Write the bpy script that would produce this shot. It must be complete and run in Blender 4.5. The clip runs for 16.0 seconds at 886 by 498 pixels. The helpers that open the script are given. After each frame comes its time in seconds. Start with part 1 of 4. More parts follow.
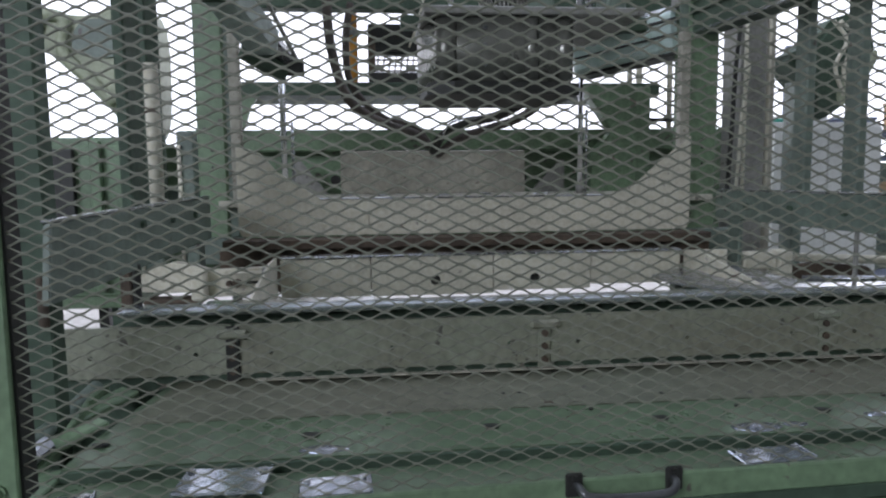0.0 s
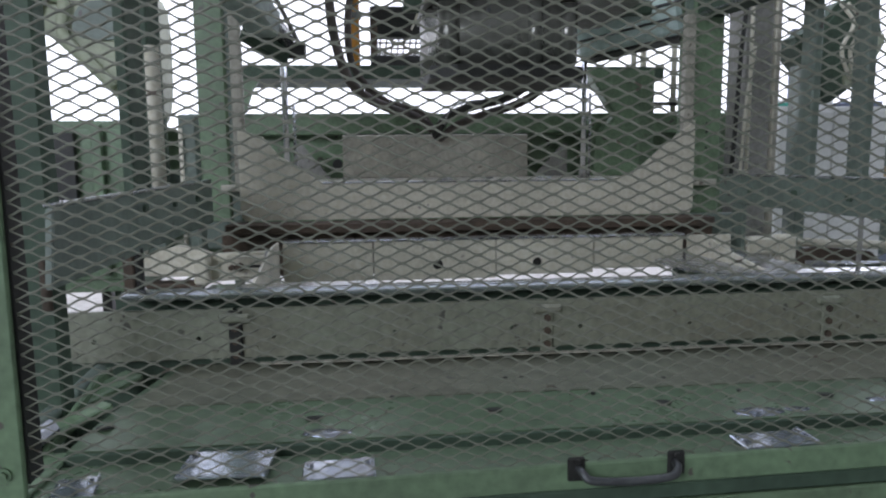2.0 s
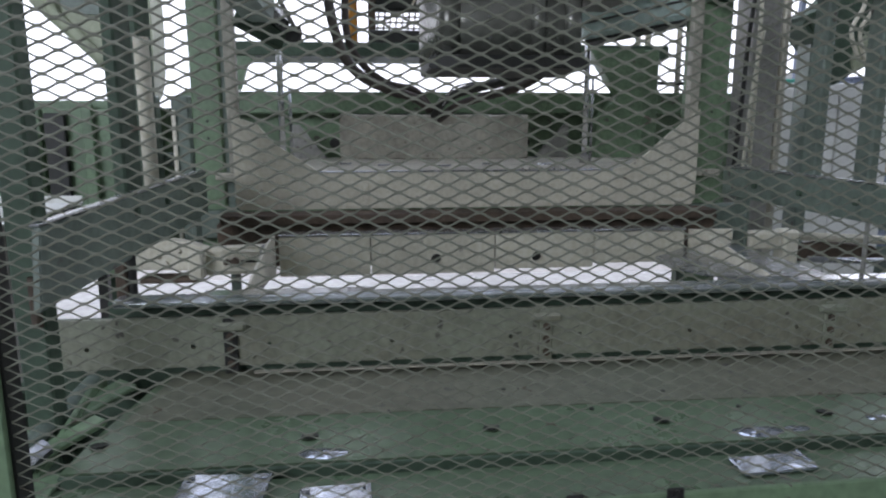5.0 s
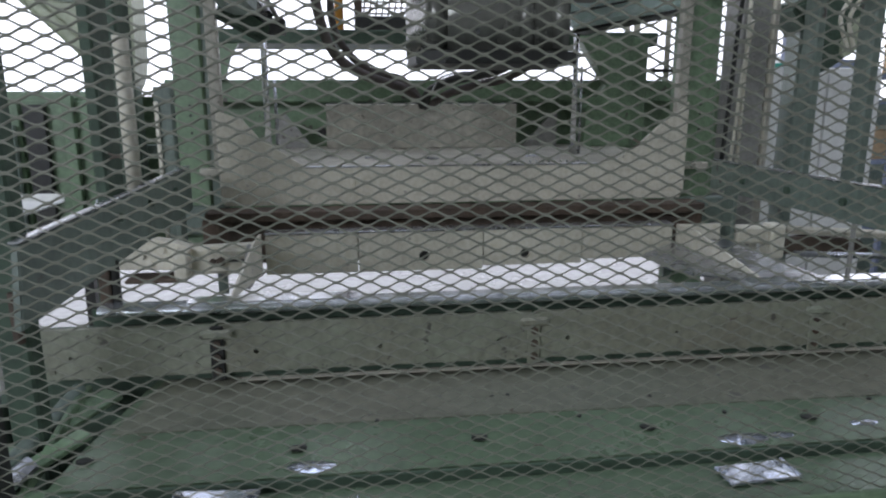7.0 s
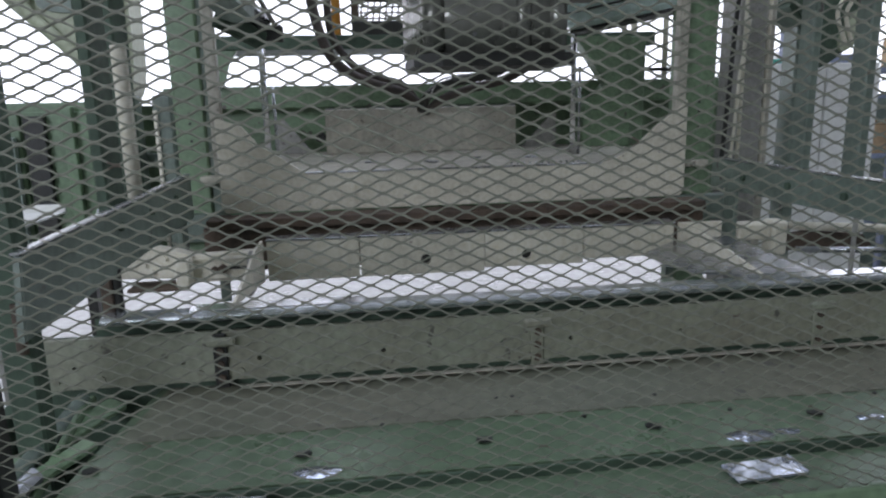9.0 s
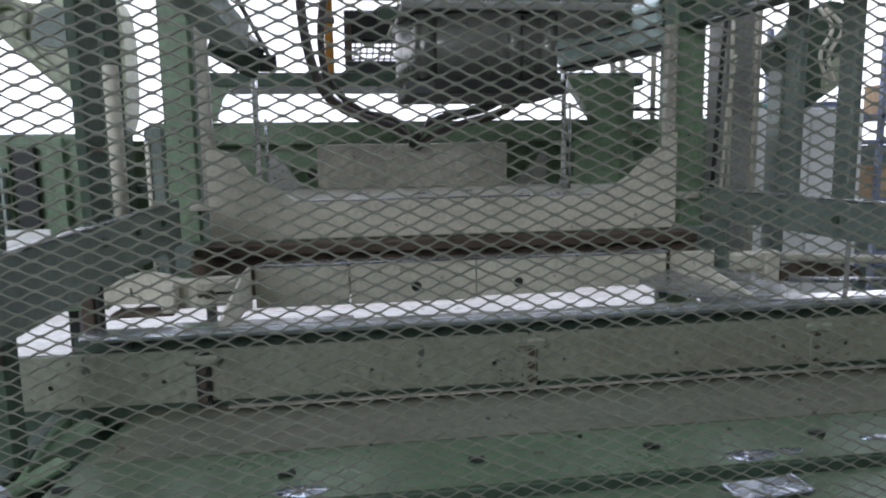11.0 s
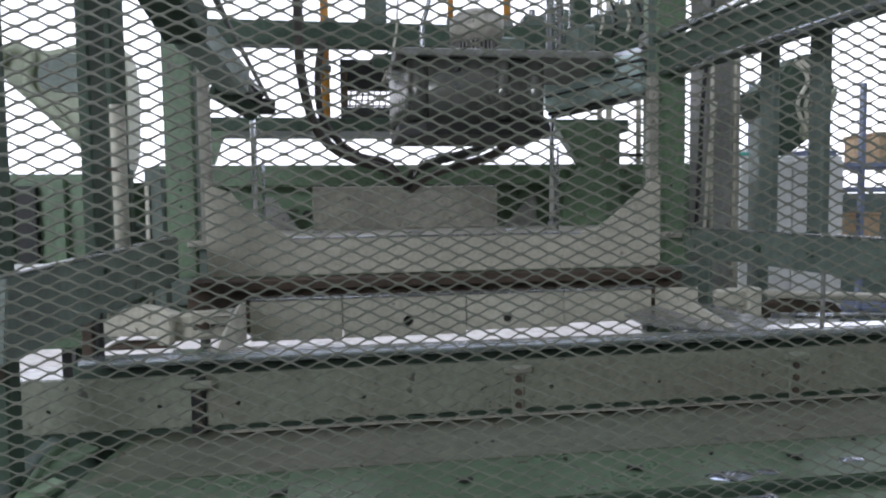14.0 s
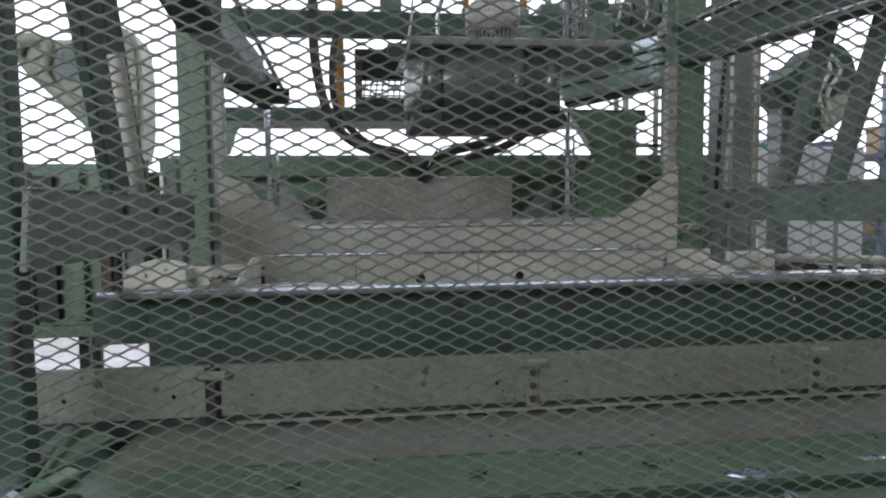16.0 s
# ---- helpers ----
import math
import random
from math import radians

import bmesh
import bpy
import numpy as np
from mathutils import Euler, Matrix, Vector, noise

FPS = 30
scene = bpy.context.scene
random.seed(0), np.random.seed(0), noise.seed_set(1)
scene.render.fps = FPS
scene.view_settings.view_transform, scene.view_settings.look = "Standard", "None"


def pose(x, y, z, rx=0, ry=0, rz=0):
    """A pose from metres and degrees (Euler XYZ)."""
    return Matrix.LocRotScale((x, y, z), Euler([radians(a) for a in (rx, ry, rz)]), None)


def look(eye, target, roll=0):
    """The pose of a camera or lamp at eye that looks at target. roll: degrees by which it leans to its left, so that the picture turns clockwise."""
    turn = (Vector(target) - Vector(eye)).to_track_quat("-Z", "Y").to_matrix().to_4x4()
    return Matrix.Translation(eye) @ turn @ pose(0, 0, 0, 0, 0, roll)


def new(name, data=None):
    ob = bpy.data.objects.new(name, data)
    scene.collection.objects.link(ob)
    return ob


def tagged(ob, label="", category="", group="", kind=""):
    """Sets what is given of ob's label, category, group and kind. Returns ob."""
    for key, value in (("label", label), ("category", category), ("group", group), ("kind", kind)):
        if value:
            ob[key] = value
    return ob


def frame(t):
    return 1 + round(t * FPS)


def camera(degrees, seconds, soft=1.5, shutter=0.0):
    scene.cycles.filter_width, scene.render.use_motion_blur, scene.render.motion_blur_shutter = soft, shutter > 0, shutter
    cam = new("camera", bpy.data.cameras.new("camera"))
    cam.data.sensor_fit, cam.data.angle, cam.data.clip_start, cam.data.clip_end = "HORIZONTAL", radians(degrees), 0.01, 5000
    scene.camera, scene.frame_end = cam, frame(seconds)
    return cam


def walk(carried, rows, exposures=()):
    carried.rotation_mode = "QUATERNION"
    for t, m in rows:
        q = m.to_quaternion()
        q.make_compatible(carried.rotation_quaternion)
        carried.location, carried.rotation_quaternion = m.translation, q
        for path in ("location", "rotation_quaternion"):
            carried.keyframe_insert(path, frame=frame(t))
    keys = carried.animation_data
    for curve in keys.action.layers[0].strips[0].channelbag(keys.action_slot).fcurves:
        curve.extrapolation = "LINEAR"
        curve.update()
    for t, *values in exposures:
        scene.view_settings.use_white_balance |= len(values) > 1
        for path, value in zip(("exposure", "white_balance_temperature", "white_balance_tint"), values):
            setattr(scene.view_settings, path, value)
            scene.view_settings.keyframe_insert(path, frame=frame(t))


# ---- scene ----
cam = camera(66.89, 16.0, soft=2.2)
# seconds, eye x y z, pitch, roll, yaw
PATH = [
    (0.0, 0.0300, -0.8543, 1.3438, -5.84, -0.65, -5.88),
    (0.5, 0.0302, -0.8550, 1.3427, -6.55, -0.83, -5.85),
    (1.0, 0.0287, -0.8545, 1.3428, -6.80, -0.67, -5.88),
    (1.5, 0.0301, -0.8526, 1.3429, -6.93, -0.59, -5.74),
    (2.0, 0.0290, -0.8514, 1.3437, -7.17, -0.57, -5.69),
    (2.5, 0.0301, -0.8505, 1.3436, -7.45, -0.63, -5.64),
    (3.0, 0.0283, -0.8487, 1.3455, -7.75, -0.35, -5.66),
    (3.5, 0.0266, -0.8488, 1.3456, -7.68, -0.33, -5.64),
    (6.0, 0.0347, -0.7922, 1.4816, -12.06, 0.01, -6.25),
    (6.5, 0.0352, -0.7938, 1.4836, -11.97, -0.14, -6.55),
    (7.0, 0.0362, -0.7933, 1.4818, -12.50, -0.12, -6.84),
    (7.5, 0.0370, -0.7952, 1.4800, -12.97, -0.20, -7.15),
    (8.0, 0.0353, -0.7920, 1.4801, -13.14, -0.50, -7.56),
    (8.5, 0.0354, -0.7932, 1.4817, -12.51, -1.39, -6.63),
    (9.0, 0.0374, -0.7930, 1.4809, -12.23, -1.32, -6.67),
    (11.5, 0.0372, -0.7835, 1.3959, -5.71, -1.09, -7.76),
    (12.0, 0.0366, -0.8255, 1.3862, -4.08, -1.57, -8.24),
    (12.5, 0.0386, -0.8351, 1.3823, -4.01, -1.33, -8.04),
    (13.0, 0.0367, -0.8355, 1.3833, -3.66, -0.97, -7.76),
    (13.5, 0.0369, -0.8371, 1.3823, -3.27, -0.80, -7.81),
    (14.0, 0.0358, -0.8403, 1.3806, -3.62, -0.73, -8.14),
    (14.5, 0.0370, -0.8319, 1.3814, -3.99, -0.66, -7.83),
    (15.0, 0.0369, -0.8275, 1.3819, -4.33, -0.60, -7.54),
    (15.5, 0.0361, -0.8247, 1.3834, -4.65, -0.43, -7.27),
    (16.0, 0.0363, -0.8272, 1.3822, -4.43, -0.53, -6.95),
]
walk(cam, [(t, Matrix.Translation((x, y, z)) @ Euler((0, 0, radians(w))).to_matrix().to_4x4()
            @ Euler((radians(90 + p), 0, 0)).to_matrix().to_4x4() @ pose(0, 0, 0, 0, 0, r))
           for t, x, y, z, p, r, w in PATH])

# ---- light ----
world = bpy.data.worlds.new("sky")
scene.world = world
world.use_nodes = True
wn = world.node_tree
sky = wn.nodes.new("ShaderNodeTexSky")
sky.sky_type, sky.sun_disc = "NISHITA", False
sky.sun_elevation, sky.sun_rotation = radians(38), radians(20)
wn.links.new(sky.outputs["Color"], wn.nodes["Background"].inputs["Color"])
wn.nodes["Background"].inputs["Strength"].default_value = 0.12

sun = new("sun", bpy.data.lights.new("sun", "SUN"))
sun.data.energy, sun.data.angle, sun.data.color = 1.0, radians(12), (1.0, 0.96, 0.9)
sun.matrix_world = look((3, 12, 12), (0, 0, 0))


def fill_lamp(name, eye, target, w, h, watts, colour=(0.86, 0.92, 1.12)):
    """An unseen area lamp, added as fill for the sky's light."""
    lamp = new(name, bpy.data.lights.new(name, "AREA"))
    lamp.data.shape, lamp.data.size, lamp.data.size_y = "RECTANGLE", w, h
    lamp.data.energy, lamp.data.color = watts, colour
    lamp.matrix_world = look(eye, target)


# front and side fills are added; the walls behind them have no windows
fill_lamp("front_fill_light", (-2.8, -5.8, 3.6), (0.3, 0.4, 1.2), 7.0, 2.0, 430, (0.87, 0.93, 1.08))
# added top fill below the rooflight opening
fill_lamp("rooflight_fill", (0.5, 1.85, 5.95), (0.5, 1.85, 0), 6.0, 2.7, 110)
fill_lamp("side_fill_light", (6.8, 1.5, 3.4), (0, 1.2, 1.2), 6.0, 2.2, 70)
scene.view_settings.exposure = 0.09


# ---- materials ----
def material(name, base, second, rough=0.5, metal=0.0, grain=60.0, stain=4.0, bump=0.15, stain_amount=0.5,
             spots=None, spot_level=0.62):
    """Paint or metal with fine grain, broad stains, chips and a little relief."""
    m = bpy.data.materials.new(name)
    m.use_nodes = True
    nt = m.node_tree
    n, l = nt.nodes, nt.links
    bsdf = n["Principled BSDF"]
    co = n.new("ShaderNodeTexCoord")
    info = n.new("ShaderNodeObjectInfo")
    shift = n.new("ShaderNodeVectorMath")
    shift.operation = "ADD"
    spread = n.new("ShaderNodeMath")
    spread.operation, spread.inputs[1].default_value = "MULTIPLY", 17.0
    l.new(info.outputs["Random"], spread.inputs[0])
    l.new(co.outputs["Object"], shift.inputs[0])
    l.new(spread.outputs[0], shift.inputs[1])
    broad = n.new("ShaderNodeTexNoise")
    broad.inputs["Scale"].default_value, broad.inputs["Detail"].default_value = stain, 5.0
    broad.inputs["Roughness"].default_value = 0.62
    l.new(shift.outputs[0], broad.inputs["Vector"])
    fine = n.new("ShaderNodeTexNoise")
    fine.inputs["Scale"].default_value, fine.inputs["Detail"].default_value = grain, 4.0
    l.new(shift.outputs[0], fine.inputs["Vector"])
    ramp = n.new("ShaderNodeValToRGB")
    ramp.color_ramp.elements[0].position, ramp.color_ramp.elements[1].position = 0.36, 0.68
    l.new(broad.outputs["Fac"], ramp.inputs["Fac"])
    mix = n.new("ShaderNodeMix")
    mix.data_type = "RGBA"
    mix.inputs["A"].default_value, mix.inputs["B"].default_value = (*base, 1), (*second, 1)
    amount = n.new("ShaderNodeMath")
    amount.operation, amount.inputs[1].default_value = "MULTIPLY", stain_amount * 2
    amount.use_clamp = True
    l.new(ramp.outputs["Color"], amount.inputs[0])
    l.new(amount.outputs[0], mix.inputs["Factor"])
    colour = mix.outputs["Result"]
    grit = n.new("ShaderNodeMix")
    grit.data_type, grit.blend_type = "RGBA", "OVERLAY"
    grit.inputs["Factor"].default_value = 0.45
    l.new(colour, grit.inputs["A"])
    l.new(fine.outputs["Fac"], grit.inputs["B"])
    colour = grit.outputs["Result"]
    if spots:
        chips = n.new("ShaderNodeTexNoise")
        chips.inputs["Scale"].default_value, chips.inputs["Detail"].default_value = stain * 5, 8.0
        l.new(shift.outputs[0], chips.inputs["Vector"])
        cut = n.new("ShaderNodeValToRGB")
        cut.color_ramp.elements[0].position, cut.color_ramp.elements[1].position = spot_level, spot_level + 0.03
        l.new(chips.outputs["Fac"], cut.inputs["Fac"])
        chip = n.new("ShaderNodeMix")
        chip.data_type = "RGBA"
        chip.inputs["B"].default_value = (*spots, 1)
        l.new(cut.outputs["Color"], chip.inputs["Factor"])
        l.new(colour, chip.inputs["A"])
        colour = chip.outputs["Result"]
    l.new(colour, bsdf.inputs["Base Color"])
    rr = n.new("ShaderNodeMapRange")
    rr.inputs["To Min"].default_value, rr.inputs["To Max"].default_value = max(rough - 0.12, 0.03), min(rough + 0.15, 1)
    l.new(broad.outputs["Fac"], rr.inputs["Value"])
    l.new(rr.outputs["Result"], bsdf.inputs["Roughness"])
    bsdf.inputs["Metallic"].default_value = metal
    relief = n.new("ShaderNodeBump")
    relief.inputs["Strength"].default_value, relief.inputs["Distance"].default_value = bump, 0.004
    l.new(fine.outputs["Fac"], relief.inputs["Height"])
    l.new(relief.outputs["Normal"], bsdf.inputs["Normal"])
    return m


GREEN = material("green_machine_paint", (0.165, 0.25, 0.145), (0.115, 0.165, 0.10), 0.42, 0, 70, 5, 0.12, 0.5, (0.10, 0.09, 0.075), 0.66)
# dark green paint; on beam, post, left links and guide arm it holds shade
DARK_GREEN = material("dark_green_paint_and_shade", (0.058, 0.095, 0.062), (0.038, 0.063, 0.042), 0.65, 0, 60, 5, 0.15, 0.5)
GREEN_GREY = material("grey_green_paint", (0.155, 0.20, 0.165), (0.11, 0.14, 0.115), 0.45, 0, 60, 4, 0.12, 0.5, (0.09, 0.08, 0.07), 0.67)
PALE_GREEN = material("pale_green_paint", (0.38, 0.45, 0.40), (0.28, 0.33, 0.30), 0.45, 0, 50, 6, 0.1, 0.45)
DUSTY = material("dusty_steel", (0.69, 0.655, 0.54), (0.55, 0.52, 0.425), 0.65, 0.0, 80, 7, 0.2, 0.5, (0.33, 0.30, 0.26), 0.69)
GREY = material("grey_paint", (0.27, 0.265, 0.245), (0.20, 0.195, 0.18), 0.5, 0.1, 70, 5, 0.18, 0.5, (0.11, 0.10, 0.085), 0.67)
OLIVE = material("olive_grey_paint", (0.25, 0.268, 0.203), (0.22, 0.212, 0.16), 0.5, 0.05, 70, 5, 0.18, 0.5, (0.10, 0.095, 0.08), 0.67)
LIP = material("worn_green_steel", (0.30, 0.33, 0.31), (0.50, 0.52, 0.55), 0.2, 0.75, 50, 7, 0.05, 0.5)
APRON = material("oily_green_paint", (0.10, 0.148, 0.088), (0.08, 0.116, 0.07), 0.28, 0, 50, 4, 0.1, 0.5, (0.09, 0.085, 0.07), 0.67)
SHEET = material("oily_sheet", (0.168, 0.166, 0.126), (0.132, 0.142, 0.102), 0.36, 0.15, 40, 3, 0.1, 0.5, (0.10, 0.10, 0.085), 0.68)
WORN_STEEL = material("worn_steel", (0.45, 0.46, 0.47), (0.30, 0.31, 0.33), 0.25, 0.85, 90, 8, 0.08, 0.4)
DARK_STEEL = material("dark_steel", (0.16, 0.165, 0.17), (0.10, 0.105, 0.11), 0.3, 0.7, 60, 6, 0.08, 0.5)
WET_STEEL = material("oily_bare_steel", (0.60, 0.64, 0.73), (0.34, 0.37, 0.40), 0.13, 0.9, 25, 14, 0.25, 0.5)
# pale metallic base puts the window glint into the oil's colour
OIL_GLINT = material("oil_film_glint", (0.46, 0.49, 0.56), (0.28, 0.30, 0.33), 0.09, 0.85, 30, 9, 0.3, 0.5)
CHROME = material("chrome", (0.75, 0.76, 0.78), (0.6, 0.61, 0.63), 0.14, 1.0, 60, 5, 0.02, 0.3)
RUST = material("rusty_steel", (0.12, 0.085, 0.06), (0.07, 0.055, 0.045), 0.75, 0.2, 90, 9, 0.35, 0.5)
BLACK = material("black_oily_metal", (0.02, 0.021, 0.02), (0.035, 0.034, 0.03), 0.5, 0.2, 60, 6, 0.1, 0.5)
RUBBER = material("brown_rubber", (0.075, 0.058, 0.048), (0.045, 0.038, 0.034), 0.6, 0, 90, 10, 0.15, 0.5)
ORANGE = material("orange_paint", (0.75, 0.33, 0.06), (0.55, 0.24, 0.05), 0.5, 0, 60, 7, 0.1, 0.4)
MESH = material("painted_expanded_metal", (0.25, 0.255, 0.205), (0.185, 0.19, 0.15), 0.45, 0.0, 120, 6, 0.12, 0.5, (0.11, 0.09, 0.07), 0.68)
WHITE = material("white_paint", (0.78, 0.78, 0.75), (0.66, 0.66, 0.63), 0.55, 0, 40, 3, 0.05, 0.5)
TEAL = material("teal_plastic", (0.08, 0.42, 0.32), (0.06, 0.3, 0.25), 0.4, 0, 40, 4, 0.05, 0.4)
BLUE = material("blue_paint", (0.22, 0.26, 0.36), (0.15, 0.18, 0.26), 0.45, 0, 50, 5, 0.1, 0.5)
TAN = material("cardboard", (0.5, 0.36, 0.22), (0.4, 0.28, 0.17), 0.8, 0, 40, 4, 0.1, 0.4)
WALL = material("wall_plaster", (0.55, 0.56, 0.53), (0.45, 0.46, 0.43), 0.9, 0, 20, 1.2, 0.1, 0.5)
FLOOR = material("sealed_concrete", (0.24, 0.25, 0.24), (0.17, 0.175, 0.165), 0.25, 0, 12, 0.8, 0.2, 0.5)
YARD = material("pale_concrete", (0.62, 0.6, 0.57), (0.52, 0.5, 0.48), 0.8, 0, 12, 0.8, 0.2, 0.5)
TABLE = material("soiled_steel_plate", (0.47, 0.445, 0.37), (0.33, 0.31, 0.26), 0.42, 0.15, 60, 9, 0.2, 0.5, (0.20, 0.18, 0.15), 0.66)
CAST = material("yellowed_green_paint", (0.42, 0.45, 0.32), (0.31, 0.34, 0.24), 0.5, 0, 40, 5, 0.12, 0.5)
MINT = material("mint_paint", (0.50, 0.62, 0.57), (0.38, 0.48, 0.45), 0.4, 0, 50, 6, 0.08, 0.4)
RAM_STEEL = material("brown_tarnished_steel", (0.20, 0.20, 0.18), (0.14, 0.14, 0.122), 0.25, 0.55, 45, 5, 0.08, 0.5)
GLOW = bpy.data.materials.new("bright_sky")
GLOW.use_nodes = True
GLOW.node_tree.nodes["Principled BSDF"].inputs["Base Color"].default_value = (0.8, 0.85, 0.9, 1)
GLOW.node_tree.nodes["Principled BSDF"].inputs["Emission Color"].default_value = (0.90, 0.89, 1.0, 1)
GLOW.node_tree.nodes["Principled BSDF"].inputs["Emission Strength"].default_value = 1.5


# ---- building blocks ----
def thing(name, label, category, at=(0, 0, 0), group="", kind=""):
    ob = new(name)
    ob.empty_display_size = 0.05
    ob.matrix_world = Matrix.Translation(at)
    return tagged(ob, label, category, group, kind)


def part(name, bm, mat, parent=None, label="", smooth=False, kind=""):
    me = bpy.data.meshes.new(name)
    bm.to_mesh(me)
    bm.free()
    me.materials.append(mat)
    if smooth:
        for p in me.polygons:
            p.use_smooth = True
    ob = new(name, me)
    if parent:
        ob.parent = parent
        at = Vector((0, 0, 0))
        top = parent
        while top:
            at += top.location
            top = top.parent
        me.transform(Matrix.Translation(-at))
    return tagged(ob, label, kind=kind)


def add_box(bm, x0, x1, y0, y1, z0, z1, bevel=0.003, m=None):
    r = bmesh.ops.create_cube(bm, size=1)
    bmesh.ops.transform(bm, verts=r["verts"], matrix=Matrix.Translation(((x0 + x1) / 2, (y0 + y1) / 2, (z0 + z1) / 2))
                        @ Matrix.Diagonal((abs(x1 - x0), abs(y1 - y0), abs(z1 - z0), 1)))
    vs = r["verts"]
    if bevel:
        es = list({e for v in vs for e in v.link_edges})
        b = bmesh.ops.bevel(bm, geom=es, offset=bevel, segments=1, affect="EDGES")
        vs = list(set(b["verts"]) | {v for v in vs if v.is_valid})
    if m:
        bmesh.ops.transform(bm, verts=[v for v in vs if v.is_valid], matrix=m)
    return bm


def box(x0, x1, y0, y1, z0, z1, bevel=0.003, m=None):
    return add_box(bmesh.new(), x0, x1, y0, y1, z0, z1, bevel, m)


def add_rod(bm, a, b, r, r2=None, seg=16):
    a, b = Vector(a), Vector(b)
    q = (b - a).to_track_quat("Z", "Y").to_matrix().to_4x4()
    bmesh.ops.create_cone(bm, cap_ends=True, segments=seg, radius1=r, radius2=r if r2 is None else r2, depth=(b - a).length,
                          matrix=Matrix.Translation((a + b) / 2) @ q)
    return bm


def rod(a, b, r, r2=None, seg=16):
    return add_rod(bmesh.new(), a, b, r, r2, seg)


def add_beam(bm, a, b, w, h, bevel=0.003, up=(0, 0, 1)):
    """A rectangular bar from a to b, w across and h along up."""
    a, b = Vector(a), Vector(b)
    y = (b - a).normalized()
    x = y.cross(Vector(up)).normalized()
    z = x.cross(y)
    m = Matrix((x, y, z)).transposed().to_4x4()
    m.translation = (a + b) / 2
    return add_box(bm, -w / 2, w / 2, -(b - a).length / 2, (b - a).length / 2, -h / 2, h / 2, bevel, m)


def beam(a, b, w, h, bevel=0.003, up=(0, 0, 1)):
    return add_beam(bmesh.new(), a, b, w, h, bevel, up)


def slab(outline, axis, lo, hi, bevel=0.0):
    """A flat outline, extruded from lo to hi along an axis ('x': outline in y z, 'y': in x z, 'z': in x y)."""
    bm = bmesh.new()
    put = {"x": lambda u, v, w: (w, u, v), "y": lambda u, v, w: (u, w, v), "z": lambda u, v, w: (u, v, w)}[axis]
    low = [bm.verts.new(put(u, v, lo)) for u, v in outline]
    high = [bm.verts.new(put(u, v, hi)) for u, v in outline]
    bm.faces.new(low)
    bm.faces.new(high[::-1])
    for i in range(len(low)):
        j = (i + 1) % len(low)
        bm.faces.new((low[j], low[i], high[i], high[j]))
    bmesh.ops.recalc_face_normals(bm, faces=bm.faces)
    if bevel:
        bmesh.ops.bevel(bm, geom=[e for e in bm.edges if e.calc_face_angle(0) > 0.6], offset=bevel, segments=2, affect="EDGES")
    return bm


def smooth_outline(points, n=4):
    p = [Vector((*q, 0)) for q in points]
    out = []
    for i in range(len(p)):
        a, b, c, d = p[i - 1], p[i], p[(i + 1) % len(p)], p[(i + 2) % len(p)]
        for k in range(n):
            t = k / n
            q = 0.5 * (2 * b + (c - a) * t + (2 * a - 5 * b + 4 * c - d) * t * t + (3 * b - a - 3 * c + d) * t ** 3)
            out.append((q.x, q.y))
    return out


def smooth_path(points, n=8):
    """Catmull-Rom through the points."""
    p = [Vector(q) for q in points]
    p = [2 * p[0] - p[1], *p, 2 * p[-1] - p[-2]]
    out = []
    for i in range(1, len(p) - 2):
        for k in range(n):
            t = k / n
            out.append(0.5 * (2 * p[i] + (p[i + 1] - p[i - 1]) * t + (2 * p[i - 1] - 5 * p[i] + 4 * p[i + 1] - p[i + 2]) * t * t
                              + (3 * p[i] - p[i - 1] - 3 * p[i + 1] + p[i + 2]) * t ** 3))
    return out + [p[-2]]


def tube(points, r, seg=10, n=8, ribs=0.0):
    path = smooth_path(points, n)
    bm = bmesh.new()
    rings, side = [], Vector((0.3, 0.5, 0.81))
    for i, c in enumerate(path):
        d = (path[min(i + 1, len(path) - 1)] - path[max(i - 1, 0)]).normalized()
        side = (side - d * side.dot(d)).normalized()
        up = d.cross(side)
        rr = r * (1 + (ribs if i % 2 else 0))
        rings.append([bm.verts.new(c + rr * (math.cos(a) * side + math.sin(a) * up)) for a in [2 * math.pi * k / seg for k in range(seg)]])
    for a, b in zip(rings, rings[1:]):
        for k in range(seg):
            bm.faces.new((a[k], a[(k + 1) % seg], b[(k + 1) % seg], b[k]))
    bm.faces.new(rings[0][::-1])
    bm.faces.new(rings[-1])
    return bm


